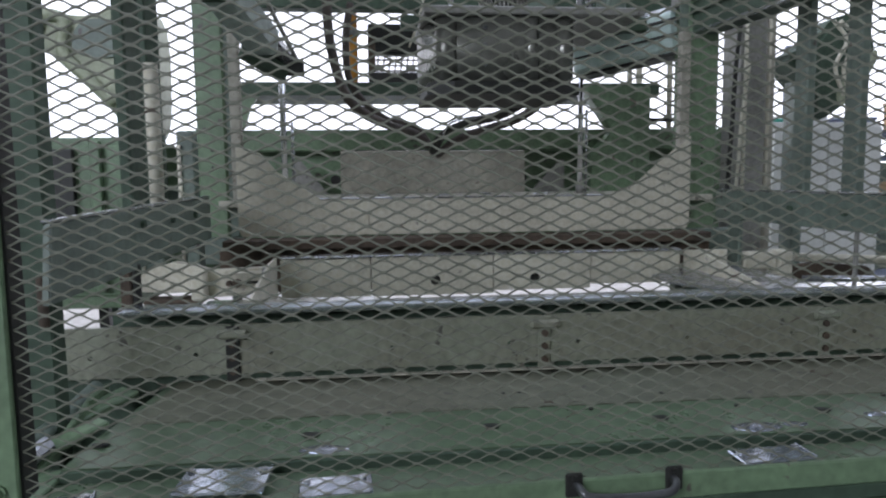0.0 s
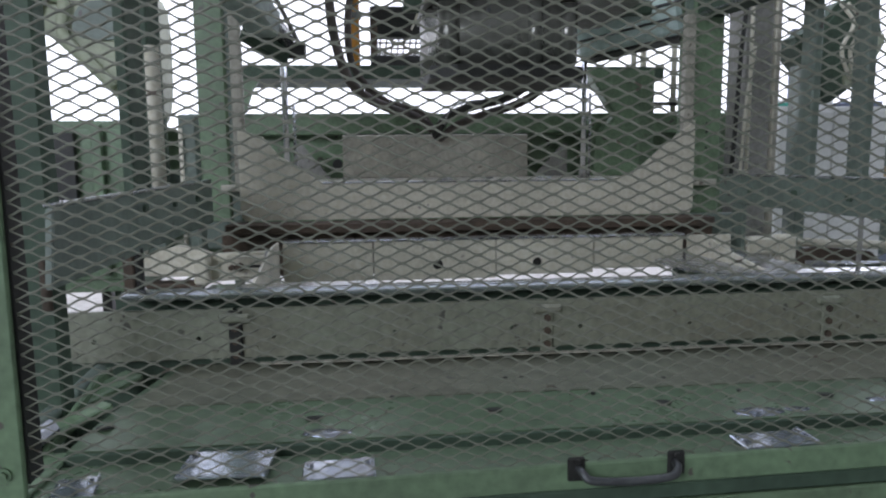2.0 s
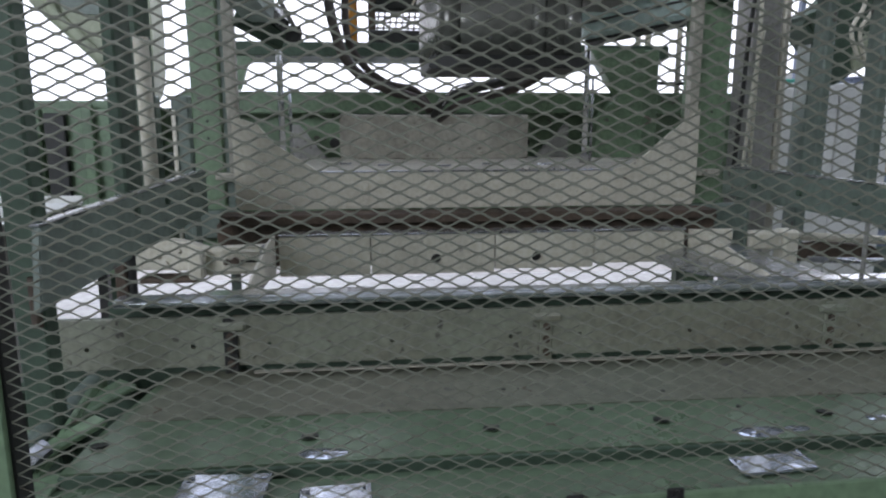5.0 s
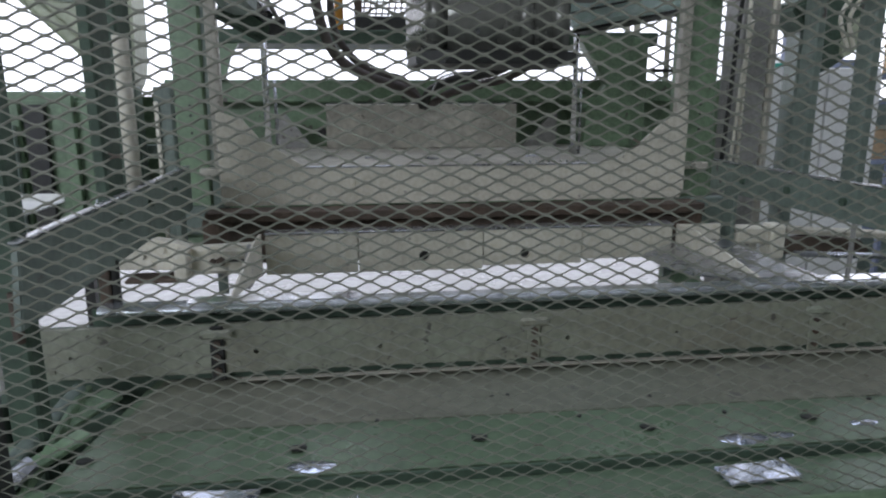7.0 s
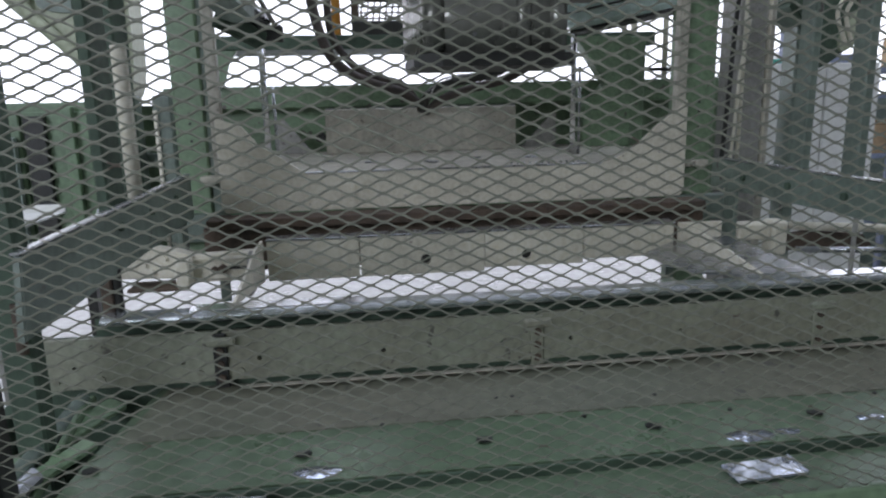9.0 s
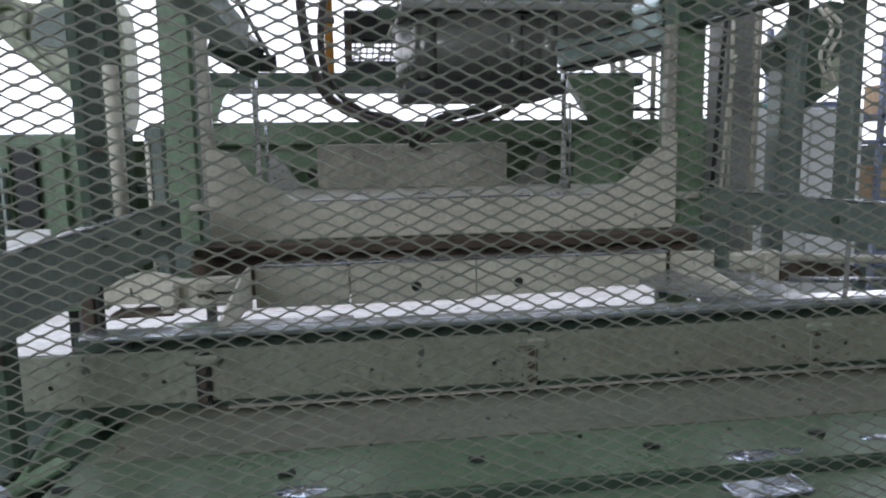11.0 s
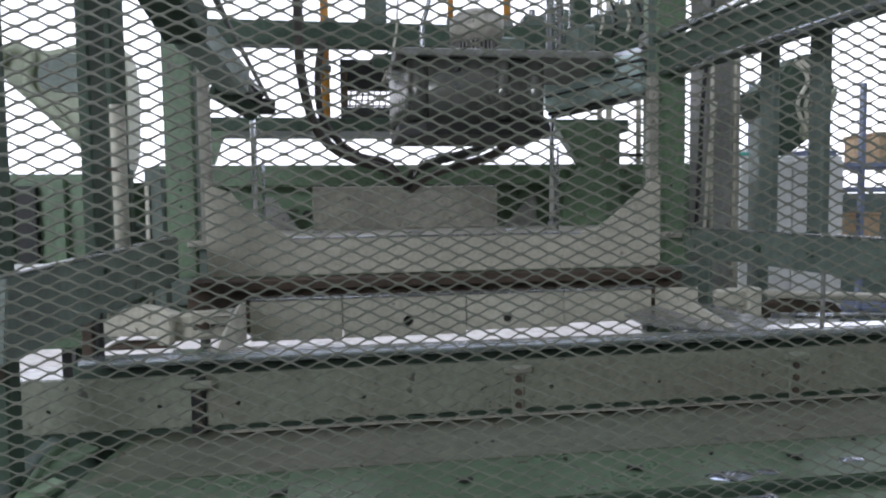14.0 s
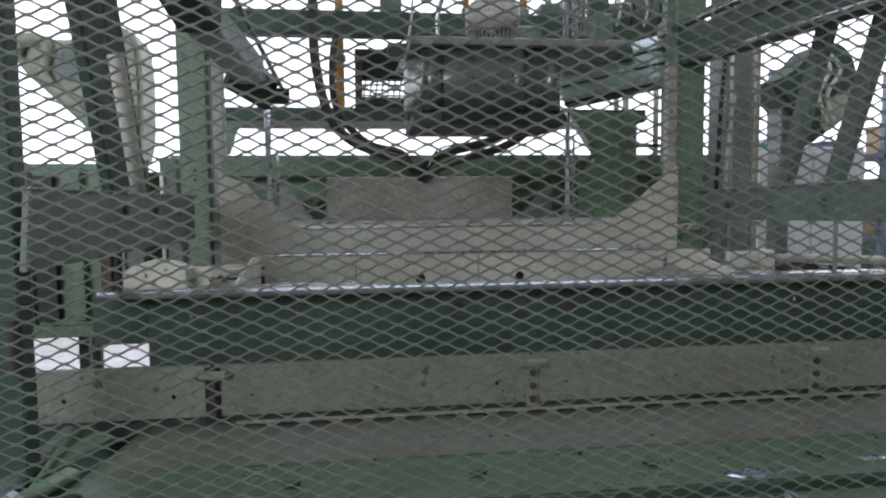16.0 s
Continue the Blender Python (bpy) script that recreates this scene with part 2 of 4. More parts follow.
def holed_plate(x0, x1, z0, z1, y0, y1, holes, seg=16):
    """An upright plate with round holes (x, z, r) all in one row, split into cells round them."""
    bm = bmesh.new()
    xs = [x0]
    hs = sorted(holes)
    for a, b in zip(hs, hs[1:]):
        xs.append((a[0] + b[0]) / 2)
    xs.append(x1)
    for (hx, hz, r), a, b in zip(hs, xs, xs[1:]):
        w = min(hx - a, b - hx, hz - z0, z1 - hz)
        loops = []
        for y in (y0, y1):
            inner = [bm.verts.new((hx + r * math.cos(2 * math.pi * k / seg), y, hz + r * math.sin(2 * math.pi * k / seg))) for k in range(seg)]
            outer = []
            for k in range(seg):
                c, s = math.cos(2 * math.pi * k / seg), math.sin(2 * math.pi * k / seg)
                tx = (b - hx) / c if c > 1e-6 else ((a - hx) / c if c < -1e-6 else 1e9)
                tz = (z1 - hz) / s if s > 1e-6 else ((z0 - hz) / s if s < -1e-6 else 1e9)
                t = min(tx, tz)
                outer.append(bm.verts.new((hx + t * c, y, hz + t * s)))
            corners = [bm.verts.new((X, y, Z)) for X, Z in ((b, z1), (a, z1), (a, z0), (b, z0))]
            loops.append((inner, outer))
            for k in range(seg):
                j = (k + 1) % seg
                bm.faces.new((inner[k], inner[j], outer[j], outer[k]))
                p, q = outer[k].co, outer[j].co
                if abs(p.x - q.x) > 1e-6 and abs(p.z - q.z) > 1e-6:
                    c = min(corners, key=lambda v: (v.co - (p + q) / 2).length)
                    bm.faces.new((outer[k], outer[j], c))
        for k in range(seg):
            j = (k + 1) % seg
            bm.faces.new((loops[0][0][k], loops[0][0][j], loops[1][0][j], loops[1][0][k]))
    for Z in (z0, z1):
        bm.faces.new([bm.verts.new(v) for v in ((x0, y0, Z), (x1, y0, Z), (x1, y1, Z), (x0, y1, Z))])
    for X in (x0, x1):
        bm.faces.new([bm.verts.new(v) for v in ((X, y0, z0), (X, y1, z0), (X, y1, z1), (X, y0, z1))])
    bmesh.ops.remove_doubles(bm, verts=bm.verts, dist=0.0002)
    bmesh.ops.recalc_face_normals(bm, faces=bm.faces)
    return bm


def add_bolt(bm, at, axis, r, h):
    a = Vector(at)
    return add_rod(bm, a, a + Vector(axis) * h, r, seg=6)


# ---- hall ----
def hall():
    part("floor", box(-9, 11, -6, 5.5, -0.2, 0, 0), FLOOR)
    tagged(bpy.data.objects["floor"], "grey worn concrete workshop floor", "floor", kind="structure")
    # unseen ceiling; its rooflight gap is added to light the machine's top
    bm = box(-9, 11, -6, 0.5, 6, 6.2, 0)
    add_box(bm, -9, 11, 3.2, 5.75, 6, 6.2, 0)
    add_box(bm, -9, -2.5, 0.5, 3.2, 6, 6.2, 0)
    add_box(bm, 3.5, 11, 0.5, 3.2, 6, 6.2, 0)
    c = part("ceiling", bm, WALL)
    tagged(c, "unseen pale plastered ceiling with a rooflight opening added for top light", "ceiling", kind="structure")
    for name, b, label in (
            ("wall_west", (-9.2, -9, -6, 9, 0, 6), "pale plastered workshop wall"),
            ("wall_east", (11, 11.2, -6, 9, 0, 6), "pale plastered workshop wall"),
            ("wall_south", (-9, 11, -6.2, -6, 0, 6), "pale plastered workshop wall behind the aisle")):
        tagged(part(name, box(*b, 0), WALL), label, "wall", kind="structure")
    # rear wall with a wide open shutter to the yard
    bm = box(-9, 11, 5.5, 5.75, 4.1, 4.5, 0)
    # unseen high window gap, added so steel in the trough catches glints
    add_box(bm, -9, 11, 5.5, 5.75, 5.85, 6, 0)
    for x0, x1 in ((-9, -4.4), (6.2, 11)):
        add_box(bm, x0, x1, 5.5, 5.75, 0, 4.1, 0)
    tagged(part("wall_north", bm, WALL), "pale wall with a wide open loading doorway and added unseen high windows", "wall", kind="structure")
    sky_card = part("backdrop", box(-14, 16, 8.4, 8.5, -0.3, 12, 0), GLOW)
    tagged(sky_card, "overexposed white daylight outside the doorway", "sky", kind="structure")
    yard = part("ground", box(-12, 14, 9.001, 5.5, -0.2, -0.004, 0), YARD)
    tagged(yard, "sunlit pale concrete yard outside", "ground", kind="structure")


hall()


# ---- safety door with expanded metal ----
LONG, SHORT = 0.036575, 0.01588      # diamond pitch across and up
MESH_X, MESH_Z = -0.051, 1.545      # a knuckle of the net
DOOR_Y = -0.06


def expanded_metal(x0, x1, z0, z1, y):
    """Slit and stretched sheet: zigzag strands that meet in knuckles."""
    verts, faces = [], []
    half, wide = LONG / 2, 0.0028
    r0, r1 = math.floor((z0 - MESH_Z) / (SHORT / 2)), math.ceil((z1 - MESH_Z) / (SHORT / 2))
    k0, k1 = math.floor((x0 - MESH_X) / half), math.ceil((x1 - MESH_X) / half)
    rng = random.Random(4)
    for r in range(r0, r1):
        zc = MESH_Z + (r + 0.5) * SHORT / 2
        first = len(verts)
        n = 0
        for k in range(k0, k1 + 1):
            up = 1 if (k + r) % 2 else -1
            for f in (-0.1, 0.1, 0.3, 0.5, 0.7):
                # strands swing like a wave and touch their neighbours in the knuckles
                h = up * math.cos(math.pi * f) * (SHORT / 4 - 0.0005)
                x = MESH_X + (k + f) * half
                z = zc + h + rng.uniform(-1, 1) * 0.00015
                for dy, dz in ((0.0007, -wide / 2), (0.0006, -wide / 2 + 0.0013), (-0.0007, wide / 2), (-0.0006, wide / 2 - 0.0013)):
                    verts.append((x, y + dy, z + dz))
                n += 1
        for i in range(n - 1):
            a, b = first + 4 * i, first + 4 * (i + 1)
            for q in range(4):
                p = (q + 1) % 4
                faces.append((a + q, a + p, b + p, b + q))
    me = bpy.data.meshes.new("net")
    me.from_pydata(verts, [], faces)
    me.materials.append(MESH)
    return me


def safety_door():
    door = thing("safety_door", "green steel machine guard door with expanded metal net and a handle", "door", (-0.45, DOOR_Y, 0.3))
    net = new("net", expanded_metal(-0.405, 1.30, 0.95, 1.94, DOOR_Y))
    net.data.transform(Matrix.Translation((0.45, -DOOR_Y, -0.3)))
    net.parent = door
    tagged(net, "grey-green expanded metal net with diamond openings", kind="stuff")
    y = DOOR_Y
    part("stile", box(-0.46, -0.381, y - 0.012, y - 0.004, 0.3, 1.98, 0.002), GREEN, door)
    part("stile_flange", box(-0.3855, -0.379, y - 0.004, y + 0.03, 0.978, 1.98, 0.001), BLACK, door, "dark rubber edge strip")
    part("stile", box(1.27, 1.34, y - 0.012, y - 0.004, 0.3, 1.98, 0.002), GREEN, door)
    part("top_rail", box(-0.379, 1.268, y - 0.013, y - 0.005, 1.91, 1.98, 0.002), GREEN, door)
    # the lower rail hangs about a degree out of level
    sag = Matrix.Translation((0.75, 0, 0.978)) @ pose(0, 0, 0, 0, -0.9, 0) @ Matrix.Translation((-0.75, 0, -0.978))

    def sagged(bm):
        bmesh.ops.transform(bm, matrix=sag, verts=bm.verts)
        return bm

    part("bottom_rail", sagged(box(-0.378, 1.266, y - 0.014, y - 0.005, 0.944, 0.978, 0.002)), GREEN, door)
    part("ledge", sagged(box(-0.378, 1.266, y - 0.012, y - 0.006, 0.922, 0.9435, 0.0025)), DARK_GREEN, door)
    part("lower_panel", sagged(box(-0.374, 1.26, y - 0.016, y - 0.008, 0.3, 0.9215, 0.002)), GREEN, door, "green sheet steel panel")
    for z in (0.995, 1.35, 1.7):
        bm = rod((-0.402, y - 0.0125, z), (-0.402, y - 0.015, z), 0.0085)
        add_bolt(bm, (-0.402, y - 0.0145, z), (0, -1, 0), 0.005, 0.004)
        part("bolt", bm, GREEN, door)
    y = DOOR_Y - 0.022
    handle = part("handle", sagged(tube([(0.272, y + 0.006, 0.975), (0.274, y - 0.008, 0.974), (0.284, y - 0.016, 0.967), (0.325, y - 0.018, 0.964),
                                  (0.355, y - 0.018, 0.964), (0.386, y - 0.016, 0.966), (0.396, y - 0.008, 0.973), (0.397, y + 0.006, 0.975)], 0.0052, 12, 6)),
                  DARK_STEEL, door, "dark tarnished pull handle", True)
    for x in (0.270, 0.399):
        bm = box(x - 0.011, x + 0.011, y + 0.002, y + 0.0075, 0.958, 0.989, 0.002)
        add_bolt(bm, (x, y + 0.002, 0.984), (0, -1, 0), 0.004, 0.003)
        part("mount", sagged(bm), BLACK, handle, "black worn mounting plate")


safety_door()

CX = 0.335     # middle of the machine


# ---- machine bed behind the door ----
def machine_bed():
    bed = thing("machine_bed", "grey-green steel machine bed with bolted front plates", "machine", (CX, 0.45, 0))
    edges = [-0.575, -0.243, 0.365, 0.965, 1.6]
    for n, (a, b) in enumerate(zip(edges, edges[1:])):
        holes = []
        m = 2 if n == 0 else 3
        for k in range(m):
            holes.append((a + 0.07 + (b - a - 0.14) * k / (m - 1), 1.018, 0.0045))
        plate = part("front_plate", holed_plate(a + 0.004, b - 0.004, 0.978, 1.074, 0.44, 0.452, holes), OLIVE, bed)
        for x in (a + 0.035, (a + b) / 2 - 0.05, b - 0.04):
            part("bolt", add_bolt(bmesh.new(), (x, 0.441, 0.995), (0, -1, 0), 0.0065, 0.004), OLIVE, plate)
        if n:
            bm = box(a - 0.013, a + 0.013, 0.434, 0.439, 0.965, 1.072, 0.002)
            part("joint_strap", bm, BLACK if n == 1 else OLIVE, plate, "oily strap over the joint")
            for z in (0.985, 1.012, 1.038):
                part("strap_bolt", add_bolt(bmesh.new(), (a, 0.4345, z), (0, -1, 0), 0.0075, 0.005), RUST, plate)
            part("strap_cap", box(a - 0.03, a + 0.03, 0.425, 0.436, 1.048, 1.066, 0.005), OLIVE, plate)
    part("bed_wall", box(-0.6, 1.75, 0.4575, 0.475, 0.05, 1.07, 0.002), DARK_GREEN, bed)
    part("edge_strip", box(-0.2, 1.62, 0.418, 0.432, 0.968, 0.9705, 0.001), TABLE, bed, "pale worn edge strip")
    # sheet that slopes towards the door, with round holes
    tilt = Matrix.Translation((0, 0.178, 0.930)) @ pose(0, 0, 0, 5.5) @ Matrix.Translation((0, -0.178, 0))

    def tilted(bm):
        bmesh.ops.transform(bm, verts=bm.verts, matrix=tilt)
        return bm

    apron = part("apron_sheet", tilted(slab([(-0.36, 0.455), (1.75, 0.455), (1.75, 0.135), (-0.43, 0.135), (-0.415, 0.235)], "z", 0, 0.006)), APRON, bed, "green oily apron sheet")
    part("apron_cover", tilted(slab([(-0.345, 0.452), (1.74, 0.452), (1.74, 0.255), (1.0, 0.262), (0.3, 0.27), (-0.385, 0.275)], "z", 0.0062, 0.0082)), SHEET, apron, "dull brown-grey cover sheet")
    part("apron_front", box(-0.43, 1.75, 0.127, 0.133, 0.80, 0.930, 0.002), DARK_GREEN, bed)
    for x in (-0.40, -0.078, 0.216, 0.506, 0.80, 1.09):
        bm = rod((x, 0.205, 0.9385), (x, 0.2055, 0.9415), 0.0135)
        part("plug", bm, BLACK, apron, "dark round plugged hole")
    for x, y in ((0.26, 0.33), (0.29, 0.331), (0.55, 0.30), (0.85, 0.32), (0.4, 0.25), (0.05, 0.27), (0.66, 0.235), (0.95, 0.25)):
        part("rivet", rod((x, y, 0.93 + (y - 0.178) * 0.096), (x, y, 0.9395 + (y - 0.178) * 0.096), 0.004), BLACK, apron)
    part("trough_floor", box(-0.62, 1.8, -0.03, 0.125, 0.905, 0.914, 0.002), APRON, bed, "oily sheet floor of the drip trough")
    part("trough_front", box(-0.4, 1.27, -0.036, -0.0305, 0.80, 0.92, 0.002), GREEN, bed)
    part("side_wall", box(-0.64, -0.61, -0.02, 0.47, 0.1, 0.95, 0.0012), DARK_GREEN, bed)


machine_bed()


def drip_plate(name, label, x0, x1, y0, y1, z, mat, turn=0, tip=2.5):
    cx, cy = (x0 + x1) / 2, (y0 + y1) / 2
    t = thing(name, label, "plate", (cx, cy, z))
    t.rotation_euler = (radians(tip), 0, radians(turn))
    bm = box(x0, x1, y0, y1, z, z + 0.006, 0.002)
    add_box(bm, x1 - 0.004, x1, y0, y1, z + 0.005, z + 0.009, 0.001)
    part("sheet", bm, mat, t)
    for x in (x0 + 0.01, x1 - 0.012):
        part("bolt", add_bolt(bmesh.new(), (x, y1 - 0.012, z + 0.006), (0, 0, 1), 0.006, 0.004), WORN_STEEL, t)


drip_plate("drip_plate", "bent bare steel plate lying in the drip trough", -0.25, -0.125, 0.04, 0.115, 0.923, WET_STEEL, -4)
# the next two plates are added to imitate glints on the oily trough floor
drip_plate("splash_glint", "shiny plate added for a window glint in the trough", 0.57, 0.69, 0.055, 0.105, 0.9155, WET_STEEL, 4, 1.5)
drip_plate("oil_glint", "shiny plate added for a glint on the trough's oil", -0.08, 0.02, 0.02, 0.075, 0.920, WET_STEEL, 3)
drip_plate("corner_plate", "small bare steel plate in the trough corner", -0.40, -0.345, -0.01, 0.06, 0.9195, WET_STEEL, 12)


def puddle(x, y, w, d, seed, high=0.002):
    """A thick wet patch of oil on the apron, domed and rippled to imitate window glints."""
    rng = random.Random(seed)
    z = 0.930 + (y - 0.178) * 0.096 + 0.0064
    t = thing("oil_puddle", "thin oil puddle on the green apron, made pale for its glint", "puddle", (x, y, z), "oil puddles on the apron")
    bm = bmesh.new()
    rim = [rng.uniform(0.75, 1.15) for _ in range(24)]
    rim = [(rim[k - 1] + 2 * rim[k] + rim[(k + 1) % 24]) / 4 for k in range(24)]
    rings = []
    for i in range(7):
        f = i / 6
        ring = []
        for k in range(24):
            a = 2 * math.pi * k / 24
            px, py = x + w * rim[k] * f * math.cos(a), y + d * rim[k] * f * math.sin(a)
            h = high * (1 - f * f) * (1 + 0.25 * math.sin(px * 260 + seed) * math.cos(py * 420))
            ring.append(bm.verts.new((px, py, z + (py - y) * 0.096 + h)))
            if not i:
                break
        rings.append(ring)
    for k in range(24):
        j = (k + 1) % 24
        bm.faces.new((rings[0][0], rings[1][k], rings[1][j]))
        for p, q in zip(rings[1:], rings[2:]):
            bm.faces.new((p[k], q[k], q[j], p[j]))
    bmesh.ops.recalc_face_normals(bm, faces=bm.faces)
    part("pool", bm, OIL_GLINT, t, smooth=True)


puddle(0.652, 0.157, 0.045, 0.018, 3, 0.0038)
puddle(0.72, 0.160, 0.022, 0.010, 6, 0.0012)
puddle(0.885, 0.180, 0.028, 0.010, 5, 0.003)
puddle(-0.055, 0.155, 0.040, 0.016, 8)


def pipe_bracket():
    b = thing("pipe_bracket", "green bent bracket with a pipe beside the apron", "bracket", (-0.5, 0.3, 0.914))
    part("web", slab([(0.10, 0.915), (0.168, 0.915), (0.42, 0.93), (0.42, 0.975), (0.35, 0.975)], "x", -0.475, -0.465, 0.002), GREEN, b)
    part("foot", box(-0.56, -0.43, 0.03, 0.16, 0.9145, 0.922, 0.002), GREEN, b)
    part("arm", beam((-0.56, 0.22, 0.92), (-0.42, 0.40, 0.965), 0.05, 0.012, 0.003), GREEN, b)
    part("arm", beam((-0.53, 0.13, 0.922), (-0.42, 0.27, 0.955), 0.035, 0.012, 0.003), GREEN, b)
    part("pipe", tube([(-0.58, 0.08, 0.93), (-0.53, 0.14, 0.935), (-0.5, 0.25, 0.95), (-0.48, 0.40, 0.975)], 0.013, 12), GREEN_GREY, b, smooth=True)
    part("fitting", rod((-0.50, 0.12, 0.932), (-0.465, 0.18, 0.955), 0.014, seg=8), WORN_STEEL, b, "bare steel pipe fitting")
    part("clamp", box(-0.545, -0.5, 0.11, 0.145, 0.9145, 0.955, 0.004), WORN_STEEL, b)


pipe_bracket()


def door_post():
    p = thing("door_post", "green upright post of the guard enclosure, darkened for shade", "post", (-0.54, 0.2, 0))
    # post colour is darkened for the shadow it stands in
    part("post", box(-0.528, -0.482, 0.255, 0.298, 0, 2.4, 0.004), DARK_GREEN, p)
    part("hinge", rod((-0.492, 0.25, 1.12), (-0.492, 0.25, 1.20), 0.008), RUST, p)


door_post()


# ---- frame that lifts: front beam, rails, plate with two holes ----
PIVOT = (CX, 0.98, 1.07)
LINKS = []


def lift_frame():
    lf = thing("lift_frame", "grey-green lifting frame with side rails and a front beam", "machine frame", PIVOT)
    # front beam: a face with through holes and a rounded lip
    holes = [(x, 1.05, r) for x, r in ((-0.30, 0.005), (-0.23, 0.005), (-0.10, 0.005), (0.03, 0.005), (0.235, 0.0125), (0.345, 0.005),
                                     (0.475, 0.0125), (0.62, 0.005), (0.80, 0.005), (0.98, 0.005), (1.15, 0.005))]
    # the lip's shade on the beam face is put into its dark colour
    face = part("front_beam", holed_plate(-0.38, 1.32, 0.955, 1.094, 0.497, 0.503, holes), DARK_GREEN, lf, "green beam with small holes, darkened for the lip's shade")
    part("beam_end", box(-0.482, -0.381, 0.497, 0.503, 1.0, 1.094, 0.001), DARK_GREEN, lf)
    prof = [(0.451, 1.092), (0.4485, 1.096), (0.448, 1.1), (0.4495, 1.1035), (0.4525, 1.106), (0.457, 1.1075), (0.463, 1.108), (0.495, 1.107), (0.508, 1.104), (0.508, 1.098), (0.46, 1.098), (0.456, 1.092)]
    lip = slab(prof, "x", -0.455, 1.34)
    part("lip", lip, LIP, lf, "worn shiny rounded lip")
    # tilted chrome strips added to imitate the sky's highlights along the lip
    part("wear_strip", box(-0.3, 0.03, -0.018, 0.018, -0.001, 0.001, 0.0005, pose(0, 0.484, 1.1098, 3)), CHROME, face, "chrome strip added for the lip's sky glint")
    part("wear_strip", box(0.83, 1.32, -0.018, 0.018, -0.001, 0.001, 0.0005, pose(0, 0.484, 1.1098, 3)), CHROME, face, "chrome strip added for the lip's sky glint")
    # back plate of bolted pieces with two holes
    (hx1, hz), (hx2, _) = (0.198, 1.068), (0.479, 1.068)
    edges = [-0.225, 0.02, 0.36, 0.64, 0.905]
    for a, b, h in zip(edges, edges[1:], (None, hx1, hx2, None)):
        if h:
            p = part("cross_plate", holed_plate(a + 0.0015, b - 0.0015, 1.028 if h < 0.3 else 1.036, 1.135, 0.98, 0.996, [(h, hz, 0.0145)]), DUSTY, lf)
            # black disc stands in for the shade inside the hole
            part("hole_core", rod((h, 1.004, hz), (h, 0.9965, hz), 0.0165), BLACK, p)
        else:
            p = part("cross_plate", box(a + 0.0015, b - 0.0015, 0.98, 0.996, 1.028 if a < 0 else 1.046, 1.134, 0.002), DUSTY, lf)
        for k in (0.2, 0.8):
            part("bolt", add_bolt(bmesh.new(), (a + (b - a) * k, 0.981, 1.115), (0, -1, 0), 0.006, 0.004), DUSTY, p)
    part("top_strip", box(-0.226, 0.906, 0.975, 1.03, 1.1365, 1.142, 0.002), WORN_STEEL, lf, "worn bare top edge")
    # side gusset sheets
    for sgn, x in ((-1, -0.232), (1, 0.912)):
        xs = sorted((x, x + sgn * 0.006))
        part("gusset", slab([(0.545, 1.09), (0.975, 1.03), (0.975, 1.14), (0.86, 1.14)], "x", *xs), DUSTY, lf)
    part("side_sheet", slab([(0.79, 0.63), (0.93, 0.55), (1.07, 0.55), (1.07, 1.05), (0.90, 0.97), (0.76, 0.84), (0.75, 0.72)], "z", 1.084, 1.089), WORN_STEEL, lf, "bare grey sheet beside the rail")
    part("end_plate", box(0.920, 1.05, 0.985, 0.995, 1.0895, 1.136, 0.002), DUSTY, lf)
    # rails with hangers
    for sgn, x in ((-1, -0.435), (1, 1.085)):
        x0, x1 = sorted((x, x + sgn * 0.012))
        y0 = 0.15 if sgn < 0 else 0.30
        low = 1.185 if sgn < 0 else 1.22
        drop = 0.015 if sgn < 0 else 0.0      # the left rail runs down towards the door
        rail = part("side_rail", slab([(y0, low - drop), (y0 + 0.02, 1.302 - drop), (1.13, 1.302), (1.13, low)], "x", x0, x1, 0.002), GREEN_GREY, lf)
        part("rail_flange", beam((x + sgn * 0.008, y0 + 0.02, 1.3055 - drop), (x + sgn * 0.008, 1.13, 1.3055), 0.016, 0.006, 0.002), WORN_STEEL, rail, "worn bright edge")
        for y in (0.55, 0.75, 0.95):
            part("bolt", rod((x - sgn * 0.001, y, 1.262), (x - sgn * 0.008, y, 1.262), 0.009), DARK_GREEN, rail)
        part("hanger", rod((x + sgn * 0.006, 0.52, 1.09), (x + sgn * 0.006, 0.52, low), 0.009 if sgn < 0 else 0.005), BLACK if sgn < 0 else GREY, lf)
        part("rear_hanger", box(x0, x1, 0.99, 1.05, 1.03, low - 0.001, 0.002), GREEN_GREY, lf)
        link = []
        for y, w, xx in (((0.672, 0.10, 0.05), (0.875, 0.10, 0.07)) if sgn < 0 else ((0.622, 0.052, 0.066), (0.813, 0.055, 0.065))):
            xb = x + sgn * xx
            # left bars get the darker green to imitate their backlit side
            bar = part("link_bar", box(xb - 0.012, xb + 0.012, y - w / 2, y + w / 2, 1.235, 2.15, 0.004), DARK_GREEN if sgn < 0 else GREEN_GREY, lf, "long grey-green swinging link bar")
            LINKS.append((bar, Vector((xb, y, 1.27)) - Vector(PIVOT)))
            part("pin", rod((xb - 0.03, y, 1.27), (xb + 0.03, y, 1.27), 0.012), WORN_STEEL, lf)
    bar = part("link_tube", rod((-0.475, 0.79, 1.25), (-0.475, 0.79, 1.62), 0.0165), DUSTY, lf, "pale cylindrical link tube", True)
    LINKS.append((bar, Vector((-0.475, 0.79, 1.27)) - Vector(PIVOT)))
